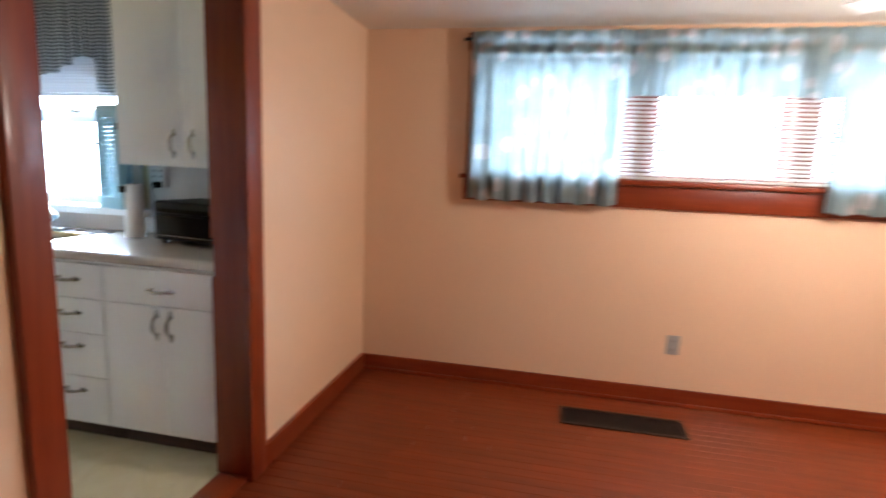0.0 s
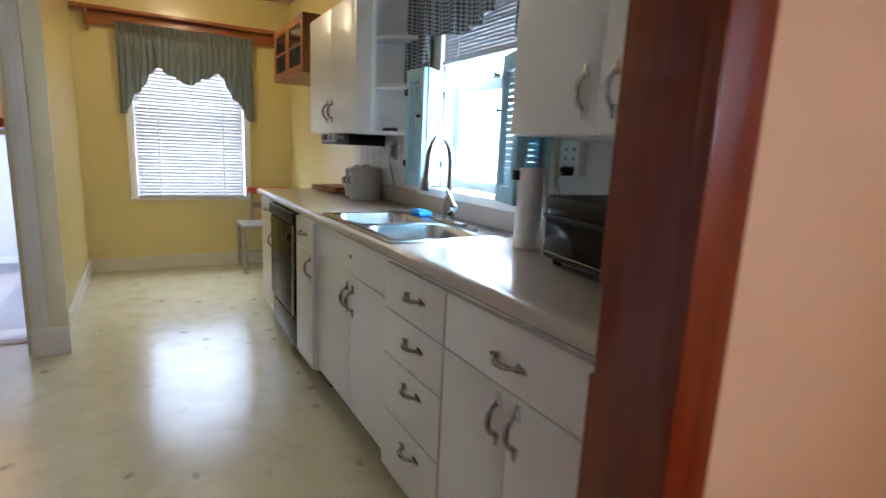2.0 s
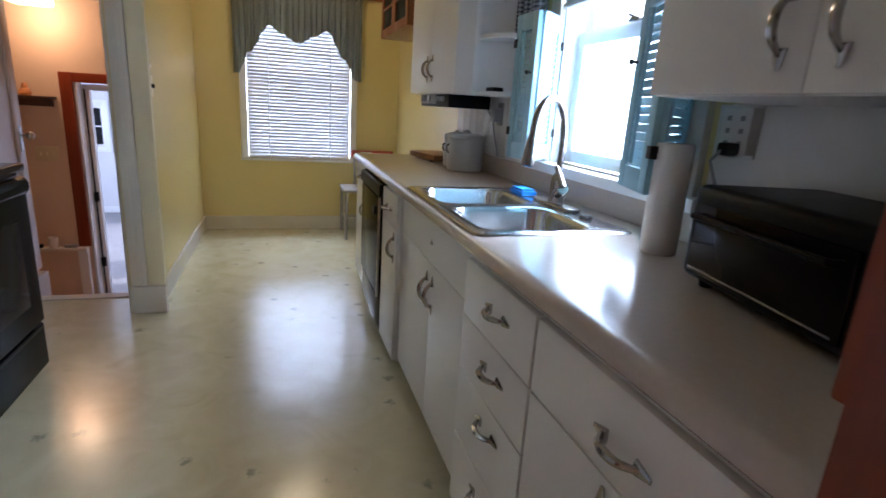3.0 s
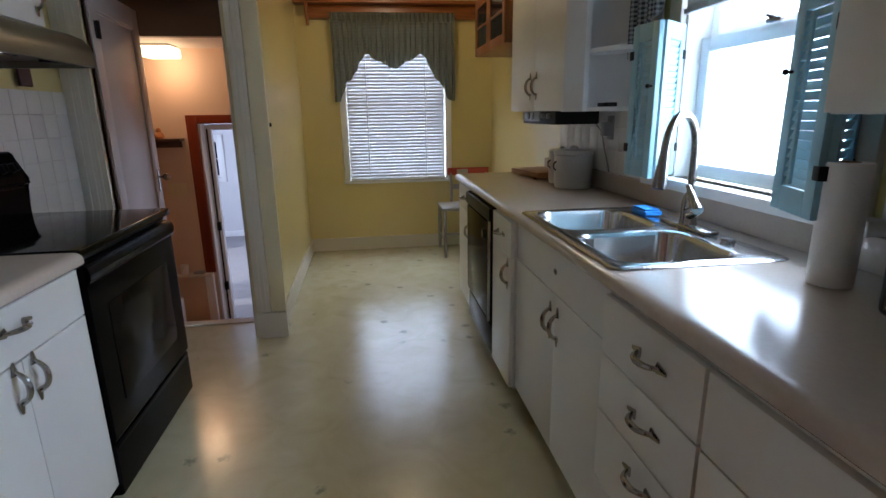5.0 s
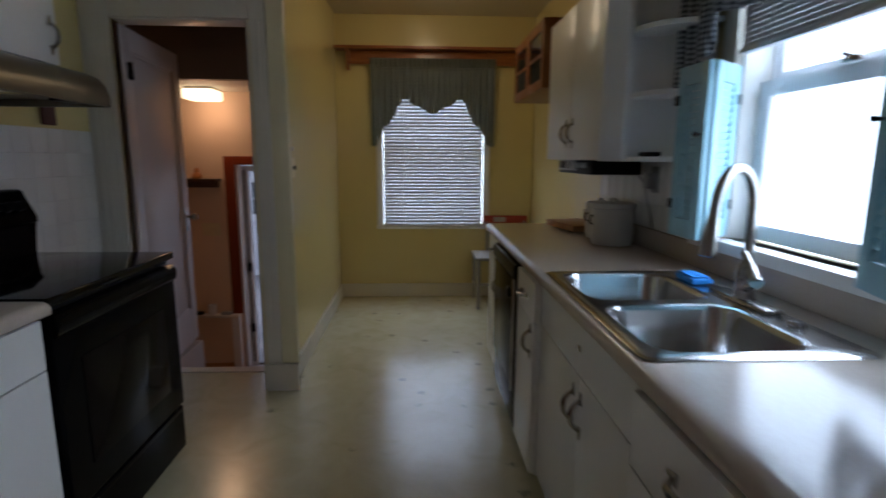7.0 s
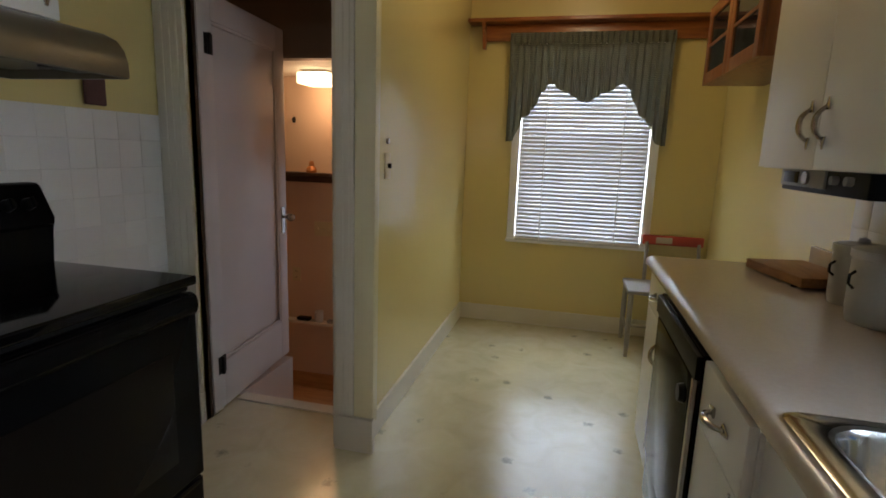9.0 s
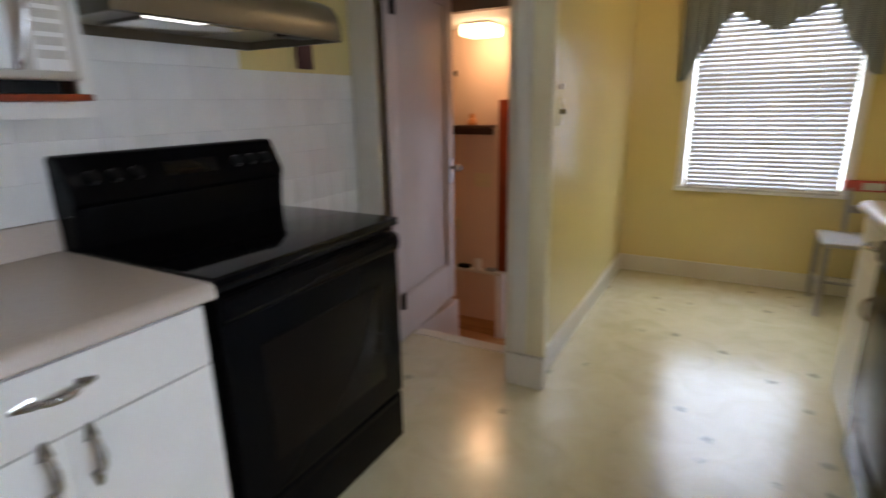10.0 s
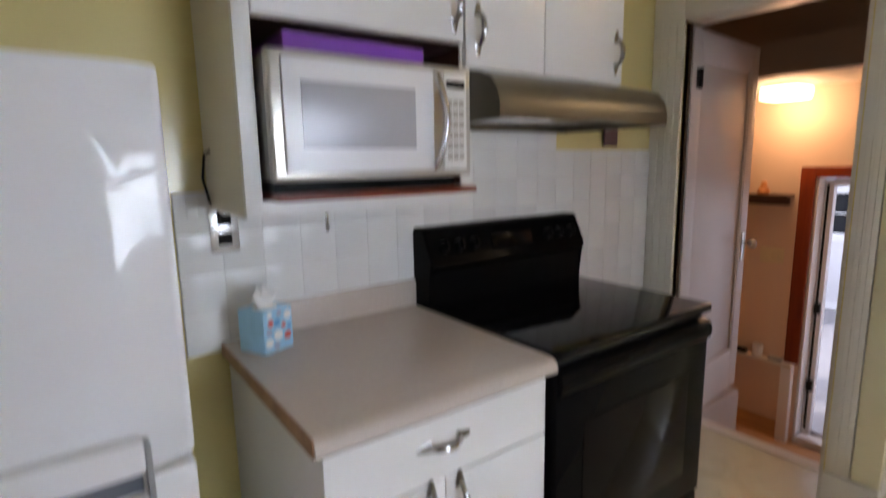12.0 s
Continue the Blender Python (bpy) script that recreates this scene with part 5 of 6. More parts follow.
def electric_range():
    t = thing("electric_range", (-3.01, 0, 0), "black electric range with a smooth glass cooktop", "stove")
    x0, x1 = -3.398, -2.634
    part("body", cube(x0 + 0.004, x1 - 0.004, SOUTH + 0.02, 0.262, 0.012, 0.88, bev=0.003), black_enamel, t)
    part("cooktop", cube(x0, x1, SOUTH + 0.03, 0.318, 0.885, 0.914, bev=0.007, seg=3), black_glass, t, "smooth black glass cooktop")
    part("vent_gap", cube(x0 + 0.012, x1 - 0.012, 0.25, 0.292, 0.866, 0.886), black_plastic, t)
    door = part("oven_door", cube(x0 + 0.004, x1 - 0.004, 0.264, 0.314, 0.235, 0.862, bev=0.012, seg=3), black_enamel, t)
    part("oven_window", cube(x0 + 0.12, x1 - 0.12, 0.312, 0.3175, 0.34, 0.70, bev=0.003), oven_glass, door, "brownish black oven window")
    bm = bmesh.new()
    prof = [(0.305, 0.785), (0.322, 0.795), (0.330, 0.815), (0.330, 0.84), (0.322, 0.857), (0.305, 0.862)]
    extrude_profile(bm, prof, "x", x0 + 0.01, x1 - 0.01)
    bmesh.ops.bevel(bm, geom=bm.edges[:], offset=0.004, segments=2, affect="EDGES")
    part("oven_handle", bm, black_enamel, door)
    part("storage_drawer", cube(x0 + 0.004, x1 - 0.004, 0.262, 0.308, 0.03, 0.225, bev=0.01, seg=3), black_enamel, t)
    part("drawer_lip", cube(x0 + 0.02, x1 - 0.02, 0.30, 0.312, 0.205, 0.225, bev=0.004), black_enamel, t)
    for x in (x0 + 0.05, x1 - 0.05):
        for y in (-0.25, 0.2):
            bm = bmesh.new()
            rod(bm, (x, y, 0), (x, y, 0.03), 0.016, seg=10)
            part("foot", bm, black_plastic, t)
    bm = bmesh.new()
    prof = [(-0.325, 0.90), (-0.235, 0.90), (-0.235, 1.03), (-0.215, 1.045), (-0.225, 1.06), (-0.262, 1.165), (-0.275, 1.175), (-0.325, 1.175)]
    extrude_profile(bm, prof, "x", x0, x1)
    bmesh.ops.bevel(bm, geom=[e for e in bm.edges if e.calc_length() < 0.2], offset=0.006, segments=2, affect="EDGES")
    bg = part("backguard", bm, black_enamel, t, "sloping black control backguard")
    tilt = math.atan2(0.037, 0.105)
    m0 = Matrix.Translation((0, -0.2415, 1.11)) @ Matrix.Rotation(tilt, 4, "X")
    for x in (-2.70, -2.765, -2.83, -3.20, -3.265, -3.33):
        bm = bmesh.new()
        rod(bm, (0, 0, 0), (0, 0.022, 0), 0.021, 0.017, seg=18)
        bx(bm, -0.004, 0.004, 0.02, 0.032, -0.017, 0.017, bev=0.002)
        bmesh.ops.transform(bm, matrix=Matrix.Translation((x, 0, 0)) @ m0, verts=bm.verts)
        part("control_knob", bm, black_plastic, bg)
    bm = bmesh.new()
    bx(bm, -0.10, 0.10, 0, 0.004, -0.025, 0.025, bev=0.001)
    bmesh.ops.transform(bm, matrix=Matrix.Translation((-3.015, 0, 0)) @ m0, verts=bm.verts)
    part("clock_display", bm, black_glass, bg)


def refrigerator():
    t = thing("refrigerator", (-1.5, 0.03, 0), "white two door refrigerator with long horizontal handles", "refrigerator")
    x0, x1 = -1.804, -1.16
    part("body", cube(x0 + 0.005, x1, -0.31, 0.325, 0.02, 1.51, bev=0.008), appliance_white, t)

    def bowed(z0, z1):
        """A door whose front swells a little towards its middle."""
        mid, bm = (x0 + x1) / 2, bmesh.new()
        pts = [(x0, 0.33), (x1, 0.33)] + [(x1 - (x1 - x0) * k / 14, 0.396 - 0.14 * (x1 - (x1 - x0) * k / 14 - mid) ** 2) for k in range(15)]
        lo = [bm.verts.new((x, y, z0)) for x, y in pts]
        hi = [bm.verts.new((x, y, z1)) for x, y in pts]
        n = len(pts)
        for k in range(n):
            bm.faces.new((lo[k], lo[(k + 1) % n], hi[(k + 1) % n], hi[k]))
        caps = [bm.faces.new(list(reversed(lo))), bm.faces.new(hi)]
        rim = list({e for f in caps for e in f.edges} | {bm.edges.get((lo[k], hi[k])) for k in (0, 1, 2, n - 1)})
        bmesh.ops.bevel(bm, geom=rim, offset=0.011, segments=3, affect="EDGES", profile=0.6)
        return bm
    d1 = part("freezer_door", bowed(0.985, 1.52), appliance_white, t)
    d2 = part("fridge_door", bowed(0.06, 0.972), appliance_white, t)
    part("gasket", cube(x0 + 0.012, x1 - 0.012, 0.322, 0.345, 0.955, 1.0), grey_plastic, t, "grey door gasket")
    part("door_handle", cube(x0 + 0.066, x1 - 0.02, 0.392, 0.424, 0.996, 1.042, bev=0.009, seg=3), appliance_white, d1, "long white moulded handle")
    part("door_handle", cube(x0 + 0.066, x1 - 0.02, 0.392, 0.424, 0.908, 0.962, bev=0.009, seg=3), appliance_white, d2, "long white moulded handle")
    part("handle_recess", cube(x0 + 0.07, x1 - 0.03, 0.3945, 0.402, 0.962, 0.996, bev=0.001), slate_plastic, d2, "dark grey recess between the handles")
    part("handle_trim", cube(x0 + 0.058, x0 + 0.066, 0.392, 0.420, 0.915, 1.035, bev=0.003), grey_plastic, d2, "grey handle end trim")
    part("kick_grille", cube(x0 + 0.02, x1 - 0.02, 0.30, 0.335, 0.01, 0.055, bev=0.003), black_plastic, t)


electric_range()
refrigerator()


# ---- south wall cabinets, microwave and hood ----
def microwave_cabinet():
    c = thing("wall_cabinet", (-2.31, 0.05, 1.28), "white painted wall cabinet with an open microwave bay", "cabinet", "kitchen wall cabinets")
    F = 0.002
    part("side_panel", cube(-2.03, -1.998, SOUTH + 0.004, F, 1.278, 2.3, bev=0.003), cream, c)
    part("side_panel", cube(-2.62, -2.59, SOUTH + 0.004, F, 1.278, 2.3, bev=0.003), enamel, c)
    part("bottom_panel", cube(-2.59, -2.03, SOUTH + 0.004, F + 0.018, 1.278, 1.313, bev=0.002), enamel, c)
    part("bay_shelf", cube(-2.575, -2.05, SOUTH + 0.02, 0.088, 1.3135, 1.328, bev=0.003), trim_wood_flat, c, "red brown board under the microwave")
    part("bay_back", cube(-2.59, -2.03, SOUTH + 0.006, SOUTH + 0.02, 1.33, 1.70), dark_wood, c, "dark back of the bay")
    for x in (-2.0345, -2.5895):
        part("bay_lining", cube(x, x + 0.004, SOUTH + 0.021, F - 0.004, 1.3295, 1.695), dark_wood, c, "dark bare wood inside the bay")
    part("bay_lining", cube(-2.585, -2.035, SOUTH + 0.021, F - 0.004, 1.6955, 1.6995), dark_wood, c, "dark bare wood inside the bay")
    part("face_stile", cube(-2.035, -1.998, F, F + 0.018, 1.278, 2.3, bev=0.003), enamel, c)
    part("upper_body", cube(-2.59, -2.03, SOUTH + 0.004, F, 1.70, 2.3), enamel, c)
    d = part("cabinet_door", cube(-2.588, -2.037, F + 0.001, F + 0.019, 1.70, 2.28, bev=0.003), enamel, c)
    handle(d, -2.555, F + 0.02, 1.79, True, face=1)


def hood_cabinet():
    c = thing("wall_cabinet", (-2.95, 0.05, 1.64), "white painted two door wall cabinet over the hood", "cabinet", "kitchen wall cabinets")
    F = 0.002
    part("body", cube(-3.28, -2.622, SOUTH + 0.004, F, 1.64, 2.3, bev=0.002), enamel, c)
    d = part("cabinet_door", cube(-2.895, -2.595, F + 0.0005, F + 0.0185, 1.642, 2.28, bev=0.003), enamel, c)
    handle(d, -2.635, F + 0.019, 1.74, True, face=1)
    d = part("cabinet_door", cube(-3.275, -2.898, F + 0.0005, F + 0.0185, 1.642, 2.28, bev=0.003), enamel, c)
    handle(d, -3.235, F + 0.019, 1.74, True, face=1)


def range_hood():
    t = thing("range_hood", (-3.01, 0, 1.5), "bronze metal range hood with a rounded front", "range hood")
    x0, x1 = -3.395, -2.625
    prof = [(SOUTH + 0.004, 1.638), (0.0, 1.638), (0.04, 1.632), (0.085, 1.612), (0.11, 1.582), (0.122, 1.545), (0.122, 1.505), (0.112, 1.502), (0.112, 1.53), (SOUTH + 0.02, 1.53), (SOUTH + 0.02, 1.502), (SOUTH + 0.004, 1.502)]
    part("canopy", extrude_profile(bmesh.new(), prof, "x", x0, x1), hood_bronze, t)
    for a, b in ((x0, x0 + 0.012), (x1 - 0.012, x1)):
        part("end_lip", cube(a, b, SOUTH + 0.02, 0.112, 1.502, 1.531), hood_bronze, t)
    part("filter", cube(-3.10, -2.80, -0.24, 0.0, 1.518, 1.529, bev=0.002), steel, t, "grey mesh grease filter")
    part("light_lens", cube(-2.92, -2.76, 0.02, 0.085, 1.511, 1.529, bev=0.004), strip_glow, t, "small lit lens under the hood")
    part("switch_box", cube(-3.32, -3.2, 0.01, 0.085, 1.508, 1.529, bev=0.004), black_plastic, t)
    part("bottom_trim", cube(x0 + 0.02, x1 - 0.02, 0.092, 0.111, 1.506, 1.512, bev=0.001), chrome, t)


def microwave():
    t = thing("microwave", (-2.31, 0, 1.33), "silver framed microwave with a pale mirrored door", "microwave")
    x0, x1, y1 = -2.562, -2.042, 0.08
    part("case", cube(x0 + 0.004, x1 - 0.004, -0.28, y1 - 0.03, 1.357, 1.62, bev=0.004), grey_plastic, t)
    part("front_frame", cube(x0, x1, y1 - 0.03, y1, 1.355, 1.624, bev=0.008, seg=3), silver_plastic, t, "silver front frame")
    d = part("microwave_door", cube(x0 + 0.122, x1 - 0.026, y1 - 0.002, y1 + 0.01, 1.374, 1.608, bev=0.004), microwave_face, t)
    part("door_window", cube(x0 + 0.176, x1 - 0.064, y1 + 0.0085, y1 + 0.0115, 1.424, 1.562, bev=0.001), microwave_glass, d, "grey mirrored window")
    bm = bmesh.new()
    pts = [(x0 + 0.116, y1 - 0.002, 1.380)] + [(x0 + 0.116 - 0.016 * math.sin(math.pi * k / 8), y1 + 0.016 + 0.016 * math.sin(math.pi * k / 8), 1.391 + 0.205 * k / 8) for k in range(9)] + [(x0 + 0.116, y1 - 0.002, 1.606)]
    part("door_handle", tube(bm, pts, 0.009, 10), steel, d, "bowed steel handle")
    p = part("control_panel", cube(x0 + 0.018, x0 + 0.088, y1 - 0.001, y1 + 0.005, 1.374, 1.608, bev=0.002), white_plastic, t)
    part("display", cube(x0 + 0.025, x0 + 0.081, y1 + 0.0045, y1 + 0.0065, 1.572, 1.588), black_glass, p)
    for r in range(6):
        for q in range(3):
            part("button", cube(x0 + 0.028 + 0.018 * q, x0 + 0.042 + 0.018 * q, y1 + 0.0045, y1 + 0.006, 1.397 + 0.026 * r, 1.414 + 0.026 * r), silver_plastic, p)
    for x in (x0 + 0.05, x1 - 0.05):
        for y in (-0.24, 0.03):
            bm = bmesh.new()
            rod(bm, (x, y, 1.329), (x, y, 1.36), 0.012, seg=10)
            part("foot", bm, black_plastic, t)
    bm = bmesh.new()
    bx(bm, x0 + 0.03, x1 - 0.01, -0.1, y1 - 0.035, 1.33, 1.358)
    part("base_pan", bm, black_plastic, t)
    bm = bmesh.new()
    tube(bm, [(-2.015, -0.25, 1.44), (-1.985, -0.27, 1.42), (-1.98, -0.285, 1.36), (-1.995, -0.30, 1.30), (-2.02, -0.305, 1.262), (-2.03, -0.31, 1.245)], 0.0035, 8)
    part("power_cord", bm, black_plastic, t)


microwave_cabinet()
hood_cabinet()
range_hood()
microwave()
bm = bmesh.new()
bx(bm, -2.46, -2.10, -0.2, 0.02, 1.6215, 1.672, bev=0.003)
single("flat_box", bm, purple_card, "flat purple box lying on the microwave", "box")

t = outlet("wall_outlet", (-2.03, SOUTH + 0.0145, 1.222), ("y", 1), plate_chrome, "shiny chrome wall outlet with a black plug", 0.075, 0.12)
for z in (1.196, 1.248):
    part("socket_face", cube(-2.047, -2.013, SOUTH + 0.0235, SOUTH + 0.026, z - 0.015, z + 0.015, bev=0.002), black_plastic, t, "black socket face")
part("plug", cube(-2.044, -2.016, SOUTH + 0.025, SOUTH + 0.05, 1.236, 1.26, bev=0.006), black_plastic, t)
bm = bmesh.new()
rod(bm, (-1.955, SOUTH + 0.014, 1.30), (-1.955, SOUTH + 0.036, 1.30), 0.014, seg=14)
bx(bm, -1.968, -1.942, SOUTH + 0.014, SOUTH + 0.02, 1.262, 1.318, bev=0.003)
single("wall_hook", bm, white_plastic, "small white hook on the tiles", "hook")


def tissue_box():
    t = thing("tissue_box", (-2.06, -0.215, 0.91), "pale blue printed cube tissue box with a tissue pulled up", "tissue box")
    m = Matrix.Translation((-2.085, -0.20, 0.911)) @ Matrix.Rotation(radians(24), 4, "Z") @ Matrix.Diagonal((1.06, 1.06, 0.95, 1))

    def put(name, bm, mat, label=""):
        bmesh.ops.transform(bm, matrix=m, verts=bm.verts)
        return part(name, bm, mat, t, label)
    put("carton", cube(-0.045, 0.045, -0.045, 0.045, 0.001, 0.118, bev=0.002), box_blue)
    for x, z, r, mat, word in ((-0.028, 0.038, 0.011, box_red, "red"), (0.024, 0.084, 0.009, box_red, "red"), (-0.016, 0.07, 0.007, box_red, "red"),
                               (0.004, 0.082, 0.010, box_deep, "blue"), (0.03, 0.03, 0.012, white_plastic, "white"), (-0.03, 0.096, 0.012, white_plastic, "white"),
                               (0.002, 0.046, 0.014, white_plastic, "white"), (0.008, 0.016, 0.010, box_mauve, "mauve"), (0.03, 0.06, 0.009, box_mauve, "mauve"),
                               (-0.034, 0.062, 0.007, box_deep, "blue"), (0.026, 0.107, 0.008, white_plastic, "white"), (-0.004, 0.106, 0.008, box_mauve, "mauve")):
        bm = bmesh.new()
        rod(bm, (x, 0.044, z), (x, 0.0456 + 0.02 * r, z), r, seg=14)
        put("printed_spot", bm, mat, word + " printed spot")
    bm = bmesh.new()
    rod(bm, (0, 0, 0.1175), (0, 0, 0.1195), 0.03, seg=20)
    put("opening", bm, white_plastic)
    bm = bmesh.new()
    n = 16
    base = [bm.verts.new((0.02 * math.cos(a), 0.012 * math.sin(a), 0.118)) for a in (6.283 * k / n for k in range(n))]
    mid = [bm.verts.new((0.034 * math.cos(a) * (1 + 0.25 * math.sin(5 * a)), 0.02 * math.sin(a), 0.148 + 0.008 * math.sin(3 * a))) for a in (6.283 * k / n for k in range(n))]
    top = [bm.verts.new((0.012 * math.cos(a) + 0.01, 0.008 * math.sin(a), 0.168 + 0.012 * math.sin(4 * a))) for a in (6.283 * k / n for k in range(n))]
    for a, b in ((base, mid), (mid, top)):
        for k in range(n):
            bm.faces.new((a[k], a[(k + 1) % n], b[(k + 1) % n], b[k]))
    bm.faces.new(top)
    put("tissue", bm, paper)


tissue_box()
ch = thing("cup_hook", (-2.326, SOUTH + 0.015, 1.22), "small metal hook on the tiles under the cabinet", "hook")
part("hook_plate", cube(-2.331, -2.321, SOUTH + 0.0145, SOUTH + 0.018, 1.19, 1.25, bev=0.0012), nickel, ch)
part("hook_wire", tube(bmesh.new(), [(-2.326, SOUTH + 0.017, 1.208), (-2.326, SOUTH + 0.03, 1.2), (-2.326, SOUTH + 0.034, 1.212)], 0.002, 8), nickel, ch)
t = thing("pot_holder", (-3.68, -0.32, 1.45), "maroon cloth pot holder hanging on the wall beside the hood", "pot holder")
bm = bmesh.new()
bx(bm, -3.728, -3.638, SOUTH + 0.0145, SOUTH + 0.03, 1.448, 1.552, bev=0.007, seg=3)
part("pad", bm, maroon_cloth, t)
bm = bmesh.new()
tube(bm, [(-3.695, SOUTH + 0.02, 1.548), (-3.685, SOUTH + 0.02, 1.568), (-3.675, SOUTH + 0.02, 1.548)], 0.003, 8)
part("loop", bm, maroon_cloth, t)


# ---- nook ----
def plate_shelf():
    t = thing("plate_shelf", (-6.0, 1.5, 2.07), "orange brown pine shelf over the nook window", "shelf")
    part("plank", cube(WEST + 0.001, WEST + 0.15, 0.63, NORTH - 0.004, 2.245, 2.27, bev=0.005), shelf_wood, t)
    part("apron", cube(WEST + 0.03, WEST + 0.05, 0.72, NORTH - 0.004, 2.13, 2.244, bev=0.003), shelf_wood, t)
    for y in (0.73, 2.30):
        bm = bmesh.new()
        extrude_profile(bm, [(WEST + 0.052, 2.244), (WEST + 0.14, 2.244), (WEST + 0.135, 2.20), (WEST + 0.09, 2.16), (WEST + 0.07, 2.075), (WEST + 0.03, 2.075), (WEST + 0.03, 2.13), (WEST + 0.052, 2.13)], "y", y, y + 0.022)
        part("bracket", bm, shelf_wood, t)
    part("back_cleat", cube(WEST + 0.001, WEST + 0.029, 0.72, NORTH - 0.004, 2.17, 2.244), shelf_wood, t)


def glass_cabinet():
    t = thing("display_cabinet", (-4.87, 2.11, 1.74), "orange oak wall cabinet with two glass doors", "cabinet")
    x0, x1, F, z0, z1 = -5.33, -4.42, 2.125, 1.735, 2.14
    bm = bmesh.new()
    bx(bm, x0, x0 + 0.018, F, NORTH - 0.004, z0, z1, bev=0.002)
    bx(bm, x1 - 0.018, x1, F, NORTH - 0.004, z0, z1, bev=0.002)
    bx(bm, x0 + 0.018, x1 - 0.018, F, NORTH - 0.004, z1 - 0.018, z1, bev=0.002)
    bx(bm, x0 + 0.018, x1 - 0.018, F, NORTH - 0.004, z0, z0 + 0.018, bev=0.002)
    bx(bm, x0 + 0.018, x1 - 0.018, NORTH - 0.016, NORTH - 0.004, z0 + 0.018, z1 - 0.018)
    part("carcass", bm, cabinet_wood, t)
    mid = (x0 + x1) / 2
    for a, b in ((x0, mid), (mid, x1)):
        a, b = a + 0.002, b - 0.002
        bm = bmesh.new()
        y0, y1 = F - 0.02, F - 0.001
        bx(bm, a, a + 0.055, y0, y1, z0, z1, bev=0.003)
        bx(bm, b - 0.055, b, y0, y1, z0, z1, bev=0.003)
        bx(bm, a + 0.055, b - 0.055, y0, y1, z1 - 0.06, z1, bev=0.003)
        bx(bm, a + 0.055, b - 0.055, y0, y1, z0, z0 + 0.06, bev=0.003)
        d = part("door_frame", bm, cabinet_wood, t)
        part("glass_pane", cube(a + 0.05, b - 0.05, y0 + 0.008, y0 + 0.012, z0 + 0.055, z1 - 0.055), dark_glass, d, "dark glass pane", smooth=False)
        part("glazing_bar", cube(a + 0.05, b - 0.05, y0 + 0.002, y1 - 0.002, (z0 + z1) / 2 - 0.008, (z0 + z1) / 2 + 0.008, bev=0.002), cabinet_wood, d)


def nook_chair():
    t = thing("dining_chair", (-5.78, 2.1, 0), "grey painted wooden chair with a red and cream top rail", "chair")
    x0, x1, y0, y1 = -5.98, -5.60, 1.865, 2.27
    part("seat", cube(x0, x1 + 0.02, y0 - 0.01, y1 + 0.01, 0.435, 0.462, bev=0.008, seg=3), grey_chair_paint, t)
    for x in (x0 + 0.02, x1 - 0.01):
        for y in (y0 + 0.015, y1 - 0.015):
            bm = bmesh.new()
            sx = 0.02 if x > -5.8 else -0.02
            tube(bm, [(x + sx, y, 0.0), (x + sx * 0.6, y, 0.15), (x, y, 0.437)], [0.014, 0.018, 0.017], 10)
            part("leg", bm, grey_chair_paint, t)
    for y in (y0 + 0.015, y1 - 0.015):
        bm = bmesh.new()
        rod(bm, (x0 + 0.01, y, 0.17), (x1, y, 0.15), 0.009, seg=8)
        part("stretcher", bm, grey_chair_paint, t)
    bm = bmesh.new()
    rod(bm, (x1 + 0.005, y0 + 0.01, 0.22), (x1 + 0.005, y1 - 0.01, 0.22), 0.010, seg=8)
    part("stretcher", bm, grey_chair_paint, t)
    for y in (2.0, 2.35):
        bm = bmesh.new()
        tube(bm, [(x0 + 0.015, min(max(y, y0 + 0.03), y1 - 0.02), 0.46), (x0 + 0.005, y, 0.62), (x0 - 0.03, y, 0.735)], 0.014, 8)
        part("back_post", bm, grey_chair_paint, t)
    rail = part("top_rail", cube(x0 - 0.05, x0 - 0.022, 1.97, y1 + 0.11, 0.715, 0.785, bev=0.01, seg=3), red_paint, t, "red painted top rail")
    part("rail_stencil", cube(x0 - 0.0225, x0 - 0.0195, 2.06, 2.17, 0.728, 0.772, bev=0.001), stoneware, rail, "cream stencil on the red rail")
    part("back_slat", cube(x0 - 0.02, x0 - 0.005, 2.02, 2.34, 0.58, 0.63, bev=0.005), grey_chair_paint, t)


def dome_light():
    t = thing("ceiling_light", (-5.0, 1.43, TOP), "lit frosted dome ceiling light with a bronze rim", "ceiling light")
    bm = bmesh.new()
    lathe(bm, [(0.0, TOP - 0.001), (0.12, TOP - 0.001), (0.185, TOP - 0.018), (0.19, TOP - 0.03), (0.175, TOP - 0.038), (0.15, TOP - 0.034)], (-5.0, 1.43, 0), 40)
    part("rim", bm, hood_bronze, t, "bronze rim")
    bm = bmesh.new()
    lathe(bm, [(0.158, TOP - 0.035), (0.155, TOP - 0.06), (0.14, TOP - 0.09), (0.11, TOP - 0.115), (0.06, TOP - 0.132), (0.0, TOP - 0.138)], (-5.0, 1.43, 0), 40)
    s = part("glass_dome", bm, lamp_glow, t, "lit frosted glass dome")
    s.visible_shadow = False
    bm = bmesh.new()
    lathe(bm, [(0.0, TOP - 0.152), (0.01, TOP - 0.148), (0.014, TOP - 0.14), (0.012, TOP - 0.132)], (-5.0, 1.43, 0), 16)
    part("finial", bm, hood_bronze, t)


